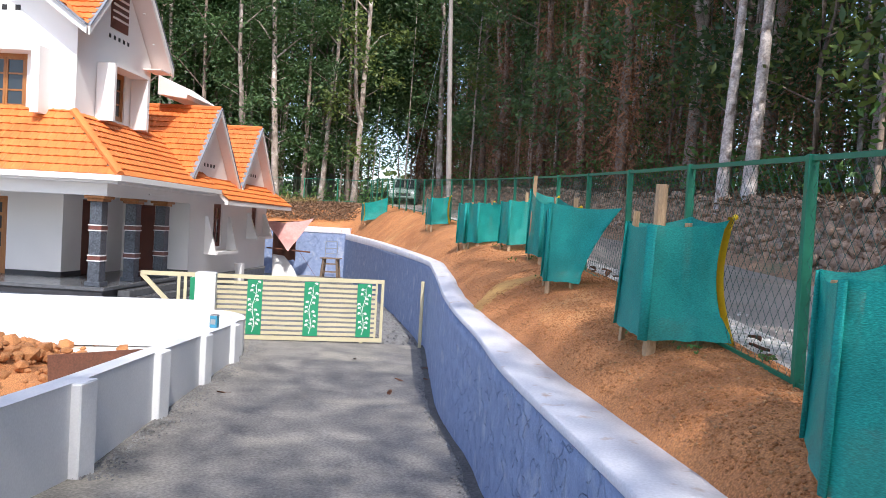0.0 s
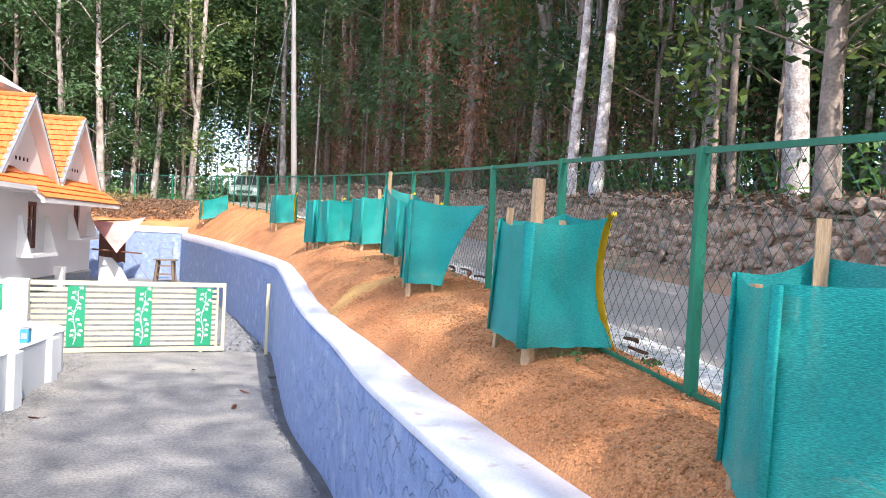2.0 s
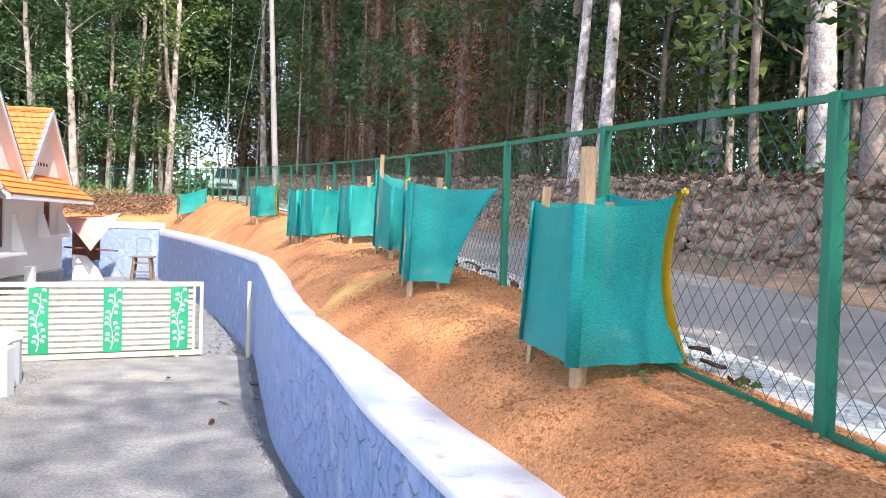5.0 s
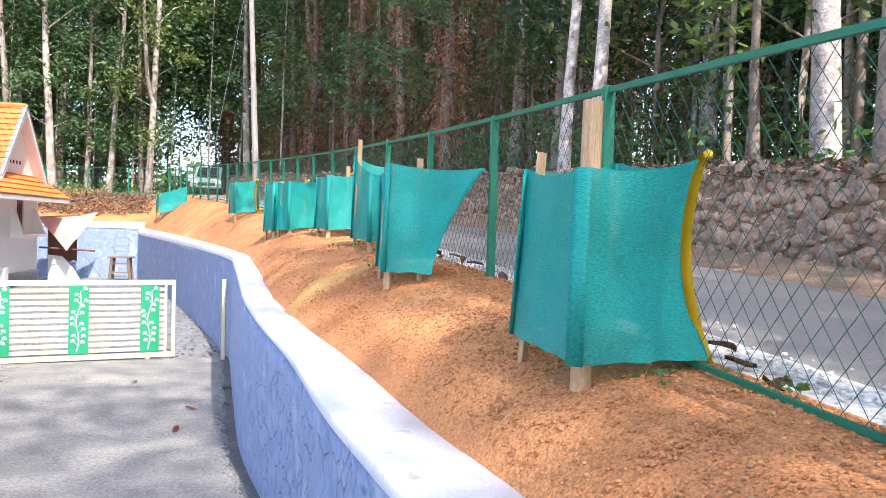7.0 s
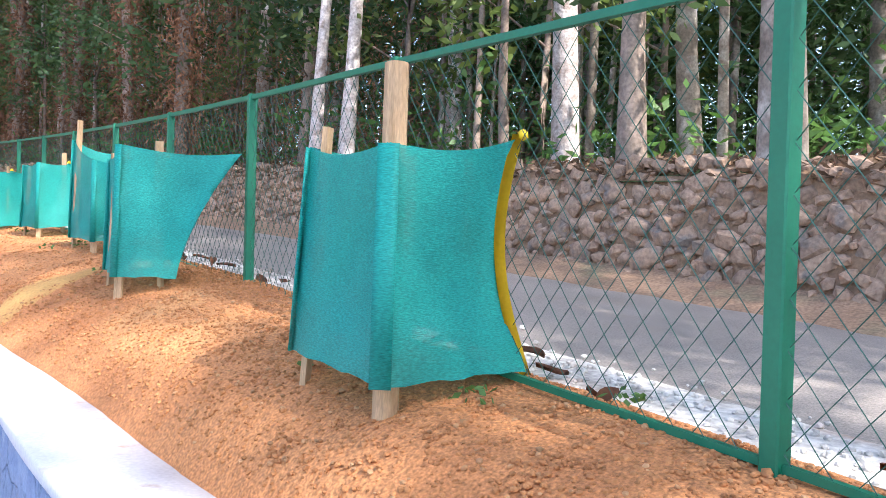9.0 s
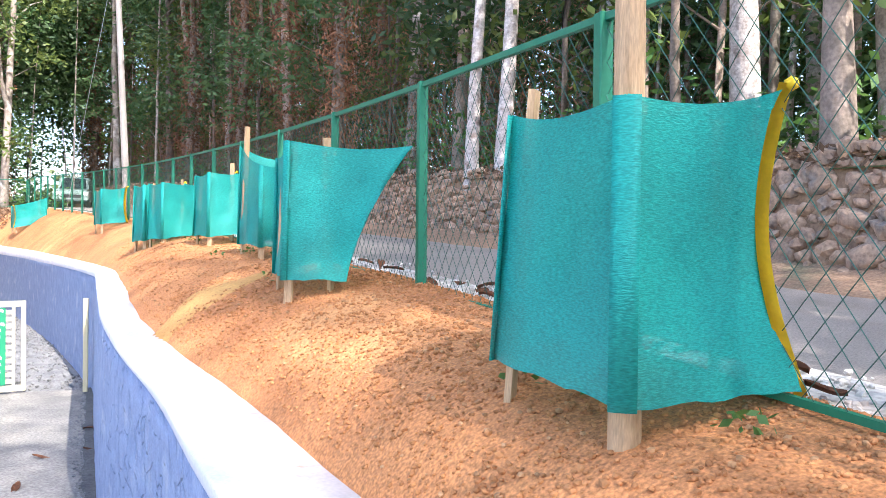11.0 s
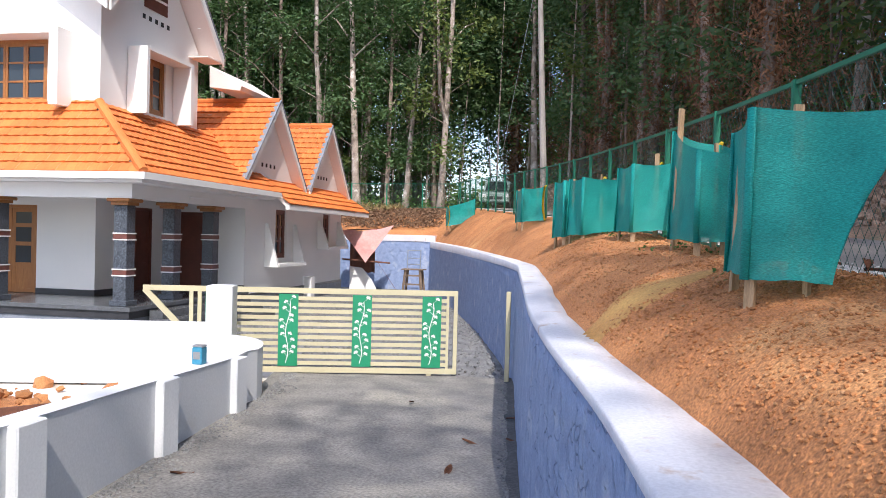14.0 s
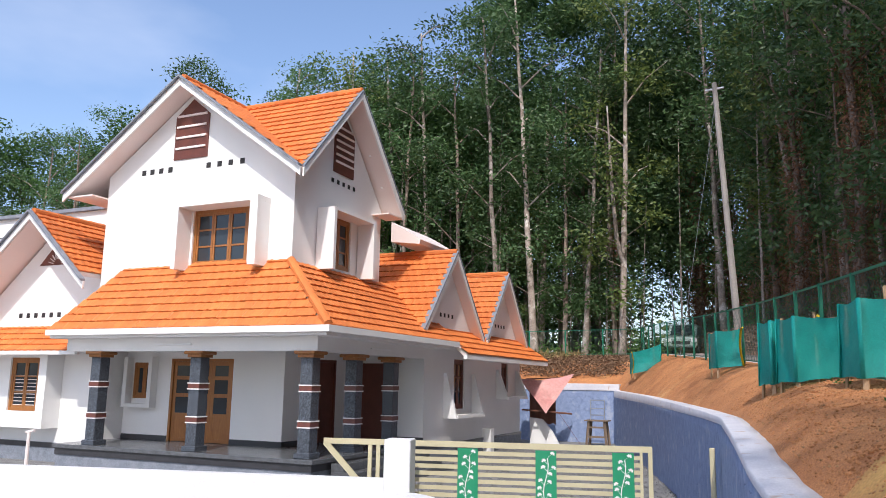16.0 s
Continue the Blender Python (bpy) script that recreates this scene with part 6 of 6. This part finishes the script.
KINDS = [
    make_tree(1, 15.0, 0.15, "bark", "leaf", 5.0, 2.4, 66, 62, "tall rubber tree with a grey mottled trunk", low_twigs=6),
    make_tree(2, 17.0, 0.17, "bark", "leaf", 6.0, 2.6, 66, 62, "tall straight forest tree with a pale mottled trunk", low_twigs=4),
    make_tree(3, 14.0, 0.13, "darkbark", "leaf", 3.2, 2.5, 70, 62, "slender dark-trunked tree with dense foliage", low_twigs=10),
    make_tree(4, 13.0, 0.12, "darkbark", "leaf2", 4.0, 2.3, 60, 62, "young tree with bright green foliage", low_twigs=8),
    make_tree(5, 15.5, 0.16, "darkbark", "leaf", 5.5, 2.4, 60, 62, "tree trunk wrapped in dried brown creeper", vine=420, low_twigs=5),
    make_tree(6, 16.0, 0.14, "bark", "leaf3", 5.0, 2.4, 60, 62, "tall tree with yellowish green foliage", fork=True, low_twigs=5),
]
STEMS = [
    make_tree(9, 12.0, 0.055, "darkbark", "leaf", 6.0, 1.3, 27, 50, "thin dark forest sapling with a sparse crown", low_twigs=4),
    make_tree(10, 13.0, 0.065, "bark", "leaf", 6.5, 1.3, 27, 50, "thin grey forest sapling with a sparse crown", low_twigs=3),
    make_tree(11, 10.0, 0.05, "darkbark", "leaf3", 4.5, 1.2, 27, 50, "thin leaning sapling with yellowish leaves", fork=True, low_twigs=4),
]
PALE = make_tree(7, 17.0, 0.12, "whitebark", "leaf", 5.5, 2.6, 66, 62, "tall tree with a whitish lichen-mottled trunk")
# sparse kind for trees out of view; leaf count sets the shade
SHADE_TREE = make_tree(12, 16.0, 0.15, "bark", "leaf", 6.0, 2.5, 60, 22, "tall unseen tree with a crown thinned to half-shade the bank")
FORKED = make_tree(8, 14.0, 0.12, "whitebark", "leaf", 5.5, 2.4, 60, 62, "pale tree forking low on its trunk", fork=True)


def terrace_z(x, y):
    off = x - fence_x(y)
    return fence_z(y) + lerp_table([(3.7, 0.95), (4.3, 1.08), (5.5, 1.15), (8, 1.3), (12, 1.5), (20, 1.9), (40, 3)], off)[0]


def back_z(y):
    return 3.58 + 0.03 * (y - 42)


rt = random.Random(77)
spots = []


def plant(src, x, y, z, s=1.0, rz=None, first=[]):
    m = pose(x, y, z, rz=rt.uniform(0, 360) if rz is None else rz)
    if src.name in first:
        ob = copy_thing(src, m)
    else:
        first.append(src.name)
        ob = src
        ob.matrix_basis = m
    ob.scale = (s, s, s)
    spots.append((x, y))
    return ob


def clear(x, y, d):
    return all((x - a) ** 2 + (y - b) ** 2 > d * d for a, b in spots)


for src, x, y, s in ((PALE, 8.39, 11.14, 1.5), (PALE, 5.66, 14.2, 0.85), (PALE, 6.02, 13.8, 1.0), (FORKED, 9.7, 16.7, 1.5), (PALE, 3.6, 37.8, 1.0), (KINDS[4], 5.0, 21.5, 1.1), (KINDS[4], 0.9, 44, 1.2), (KINDS[4], 3.2, 29.5, 1.1), (KINDS[4], 4.3, 26.0, 1.0), (KINDS[4], 1.6, 34.5, 1.1), (KINDS[4], 8.6, 27.0, 1.0)):
    plant(src, x, y, terrace_z(x, y), s)
for src, x, y, s in ((KINDS[1], -8.8, 44.2, 1.0), (KINDS[0], -13.5, 46, 0.9)):
    plant(src, x, y, back_z(y), s)


def gap(x, y):
    """The open lane that the road runs out through."""
    cx = 1.26 - 0.137 * (y + 0.6)
    return y > 36 and abs(x - cx) < 0.2 + 0.007 * y


tries = 0
while len(spots) < 100 and tries < 6000:
    tries += 1
    y = rt.uniform(-14, 62) if rt.random() < 0.12 else rt.uniform(5, 62)
    off = 4.2 + 22 * rt.random() ** 1.5
    x = fence_x(y) + off
    if not clear(x, y, 1.45 if off > 6 else 1.7) or gap(x, y):
        continue
    plant(rt.choices(KINDS, (3, 3, 1.6, 0.8, 3 if y > 19 else 0, 1))[0], x, y, terrace_z(x, y), rt.uniform(0.85, 1.2) if y < 20 else rt.uniform(1.15, 1.5))
tries = 0
while len(spots) < 190 and tries < 9000:
    tries += 1
    y = 43.2 + 24 * rt.random() ** 1.4
    x = rt.uniform(-60, fence_x(y) - 0.5) if rt.random() < 0.5 else rt.uniform(-26, fence_x(y) - 0.5)
    if not clear(x, y, 1.6) or gap(x, y):
        continue
    plant(rt.choices(KINDS, (3, 3, 3, 2, 1.2, 1.4))[0], x, y, back_z(y), rt.uniform(1.1, 1.45) * (0.92 if x < -15 else 1.0))
# thin stems between the large trees
tries = 0
while len(spots) < 280 and tries < 9000:
    tries += 1
    if rt.random() < 0.62:
        y = rt.uniform(4, 58)
        x = fence_x(y) + 4.4 + 15 * rt.random() ** 1.2
        z = terrace_z(x, y)
    else:
        y = 42.8 + 16 * rt.random()
        x = rt.uniform(-34, fence_x(y) - 0.6)
        z = back_z(y)
    if clear(x, y, 0.6) and not gap(x, y):
        plant(rt.choice(STEMS), x, y, z, rt.uniform(0.9, 1.35))
# unseen trees added behind the walker to dapple the drive
for x, y, s in ((0.4, -12.5, 1.5), (-1.9, -14, 1.6), (8.3, -7.5, 1.3), (3.6, -13.5, 1.4)):
    plant(KINDS[rt.randrange(3)], x, y, terrace_z(x, y) if x > 7 else -0.06, s)


# out-of-view trees placed sunward to break the sun on the near bank
for x, y, s in ((8.3, -11.0, 1.7), (8.5, -14.2, 1.7), (8.0, -17.2, 1.75)):
    plant(SHADE_TREE, x, y, terrace_z(x, y), s)
# far thin trunks, too many to count
vs, fs = [], []
for _ in range(420):
    if rt.random() < 0.6:
        y = rt.uniform(6, 62)
        x = fence_x(y) + rt.uniform(7, 26)
        z = terrace_z(x, y)
    else:
        x, y = rt.uniform(-45, 2), rt.uniform(45, 66)
        z = back_z(y)
    if gap(x, y) or not clear(x, y, 0.4):
        continue
    h, r, lx, ly = rt.uniform(8, 16), rt.uniform(0.03, 0.085), rt.uniform(-0.9, 0.9), rt.uniform(-0.5, 0.5)
    tube(vs, fs, [(x, y, z - 0.2), (x + lx * 0.3, y + ly * 0.3, z + h * 0.4), (x + lx, y + ly, z + h)], [r, r * 0.75, r * 0.3], 5)
tagged(new("far_trunks", mesh_np("far_trunks", [tuple(v) for v in vs], fs, M["bark"], True)), "thin grey-brown trunks deep in the forest", "trunks", kind="stuff")


# undergrowth: shrubs along the terrace edge and behind the back fence
rng = np.random.default_rng(5)
cs = []
for _ in range(520):
    y = rt.uniform(-6, 56)
    x = fence_x(y) + 4.6 + abs(rt.gauss(0, 4))
    if not gap(x, y):
        cs.append((x, y, terrace_z(x, y) + abs(rt.gauss(0.2, 0.5))))
for _ in range(420):
    x = rt.uniform(-45, -4)
    y = 42.6 + abs(rt.gauss(0, 3))
    cs.append((x, y, back_z(y) + abs(rt.gauss(0.1, 0.4))))
v, f = leaves(rng, cs, 22, (0.35, 0.35, 0.22), 0.2, 0.08, droop=-0.2)
tagged(new("undergrowth", mesh_np("undergrowth", v, f, M["leaf2"])), "low green undergrowth on the forest edge", "undergrowth", kind="stuff")
cs = []
for _ in range(2000):
    y = rt.uniform(15, 60)
    x = fence_x(y) + 4.8 + abs(rt.gauss(0, 4))
    if not gap(x, y):
        cs.append((x, y, terrace_z(x, y) + rt.uniform(0, 6.5) * rt.random()))
v, f = leaves(rng, cs, 44, (0.2, 0.2, 0.6), 0.10, 0.026, droop=0.9)
tagged(new("dry_creepers", mesh_np("dry_creepers", v, f, M["vine"])), "curtains of dried brown creeper in the forest", "creeper", kind="stuff")
cs = []
for _ in range(1500):
    x, y = rt.uniform(-34, -8.5), rt.uniform(40.3, 43.5)
    cs.append((x, y, (2.2 + 1.4 * (1 - (1 - (y - 36.4) / 5.9) ** 1.8) if y < 42.3 else 3.6) + 0.05))
v, f = leaves(rng, cs, 8, (0.15, 0.15, 0.1), 0.3, 0.05, droop=-0.6)
tagged(new("dry_grass", mesh_np("dry_grass", v, f, M["drygrass"])), "dry yellow-brown grass at the forest edge", "grass", kind="stuff")
cs = []
for _ in range(2100):
    y = rt.uniform(0, 64) if rt.random() < 0.6 else rt.uniform(2, 22)
    x = fence_x(y) + rt.uniform(8, 22)
    if not gap(x, y):
        cs.append((x, y, terrace_z(x, y) + rt.uniform(0.1, 4.5)))
v, f = leaves(rng, cs, 34, (0.6, 0.6, 0.4), 0.2, 0.085)
tagged(new("thicket", mesh_np("thicket", v, f, M["leaf"])), "dark green thicket between the forest trunks", "thicket", kind="stuff")
cs = []
for _ in range(2600):
    y = rt.uniform(-3, 50)
    x = fence_x(y) + 3.75 + abs(rt.gauss(0, 1.1))
    cs.append((x, y, terrace_z(x, y) + 0.04))
v, f = leaves(rng, cs, 12, (0.13, 0.13, 0.03), 0.13, 0.035, droop=0.0)
tagged(new("leaf_litter", mesh_np("leaf_litter", v, f, M["litter"])), "brown leaf litter on top of the rubble wall", "leaf litter", kind="stuff")
cs = []
for _ in range(1900):
    y = rt.uniform(37.5, 43)
    x = rt.uniform(-14, fence_x(y) + 0.1)
    cs.append((x, y, (2.25 + 1.4 * (1 - (1 - (y - 36.4) / 5.9) ** 1.8) if y < 42.3 else 3.62) + 0.03))
v, f = leaves(rng, cs, 12, (0.16, 0.16, 0.03), 0.16, 0.05, droop=0.0)
tagged(new("fallen_litter", mesh_np("fallen_litter", v, f, M["litter"])), "brown fallen leaves over the soil below the forest", "leaf litter", kind="stuff")
# deep woods that close the view behind the first rows
cs = []
for _ in range(2600):
    if rt.random() < 0.5:
        y = rt.uniform(-10, 75)
        x = fence_x(y) + rt.uniform(17, 30)
        z = terrace_z(x, y)
    else:
        y = rt.uniform(60, 80)
        x = rt.uniform(-75, 12) if rt.random() < 0.4 else rt.uniform(-34, 8)
        z = back_z(y)
    if gap(x, y):
        continue
    cs.append((x, y, z + (20 if x > -15 else 22) * rt.random() ** 0.9 + rt.uniform(0, 2)))
v, f = leaves(rng, cs, 56, (1.3, 1.3, 0.9), 0.42, 0.2)
tagged(new("deep_woods", mesh_np("deep_woods", v, f, M["leaf"])), "dark dense woods behind the first trees", "woods", kind="stuff")
# rounded crowns of the rubber plantation behind the house
cs = []
for _ in range(64):
    mx, my = rt.uniform(-60, -15), rt.uniform(46, 56)
    mz, mr = 19.5 + 2.5 * noise.noise((mx * 0.11, my * 0.1, 3)) + rt.uniform(-1.5, 1.2), rt.uniform(2.2, 3.4)
    for _ in range(32):
        d = Vector((rt.gauss(0, 1), rt.gauss(0, 1), rt.gauss(0, 1))).normalized() * mr * rt.uniform(0.55, 1.0)
        cs.append((mx + d.x, my + d.y, mz + d.z * 1.15))
    for _ in range(10):
        cs.append((mx + rt.gauss(0, 1.6), my + rt.gauss(0, 1.6), rt.uniform(5, mz - mr)))
v, f = leaves(rng, cs, 46, (0.55, 0.55, 0.32), 0.34, 0.15)
tagged(new("plantation_canopy", mesh_np("plantation_canopy", v, f, M["leaf2"])), "lush green plantation crowns behind the house", "tree canopy", kind="stuff")
# one great dark crown over the lane's near side
cs = []
for _ in range(17):
    mx, my, mz, mr = rt.uniform(-15.5, -6.5), rt.uniform(45.5, 52), rt.uniform(18, 29), rt.uniform(1.6, 2.6)
    for _ in range(30):
        d = Vector((rt.gauss(0, 1), rt.gauss(0, 1), rt.gauss(0, 1))).normalized() * mr * rt.uniform(0.5, 1.0)
        cs.append((mx + d.x, my + d.y, mz + d.z))
v, f = leaves(rng, cs, 46, (0.5, 0.5, 0.3), 0.3, 0.13)
tagged(new("high_canopy", mesh_np("high_canopy", v, f, M["leaf"])), "tall dark green canopy above the forest edge", "tree canopy", kind="stuff")
# canopy that closes over the lane
cs = []
for _ in range(700):
    y = rt.uniform(44, 74)
    x = 1.26 - 0.137 * (y + 0.6) + rt.uniform(-2.2, 2.2)
    cs.append((x, y, back_z(y) + rt.uniform(5.6, 21) + 0.12 * (y - 44)))
v, f = leaves(rng, cs, 56, (0.9, 0.9, 0.7), 0.34, 0.16)
tagged(new("lane_canopy", mesh_np("lane_canopy", v, f, M["leaf"])), "dark green branches meeting over the lane", "branches", kind="stuff")
# small weeds under the guards
cs = [(x + rt.gauss(0, 0.12), y + rt.gauss(0, 0.15), bank_z(x, y) + 0.04) for x, y in ((2.6, 4.9), (2.7, 4.5), (2.3, 7.8), (2.1, 10.2), (2.9, 4.2), (2.55, 5.0), (1.8, 12.5), (2.2, 7.6), (1.95, 10.0)) for _ in range(2)]
v, f = leaves(rng, cs, 9, (0.03, 0.03, 0.015), 0.035, 0.024, droop=-0.05)
tagged(new("weeds", mesh_np("weeds", v, f, M["leaf2"])), "small green weeds sprouting on the soil bank", "weeds", kind="stuff")

# distant light green trees seen down the lane
cs = []
for _ in range(500):
    x, y = rt.uniform(-60, 20), rt.uniform(130, 170)
    cs.append((x, y, 3 + abs(rt.gauss(0, 4))))
v, f = leaves(rng, cs, 16, (1.5, 1.5, 1.0), 1.4, 0.8)
tagged(new("far_trees", mesh_np("far_trees", v, f, M["leaf3"])), "hazy light green far trees beyond the lane", "far trees", kind="stuff")
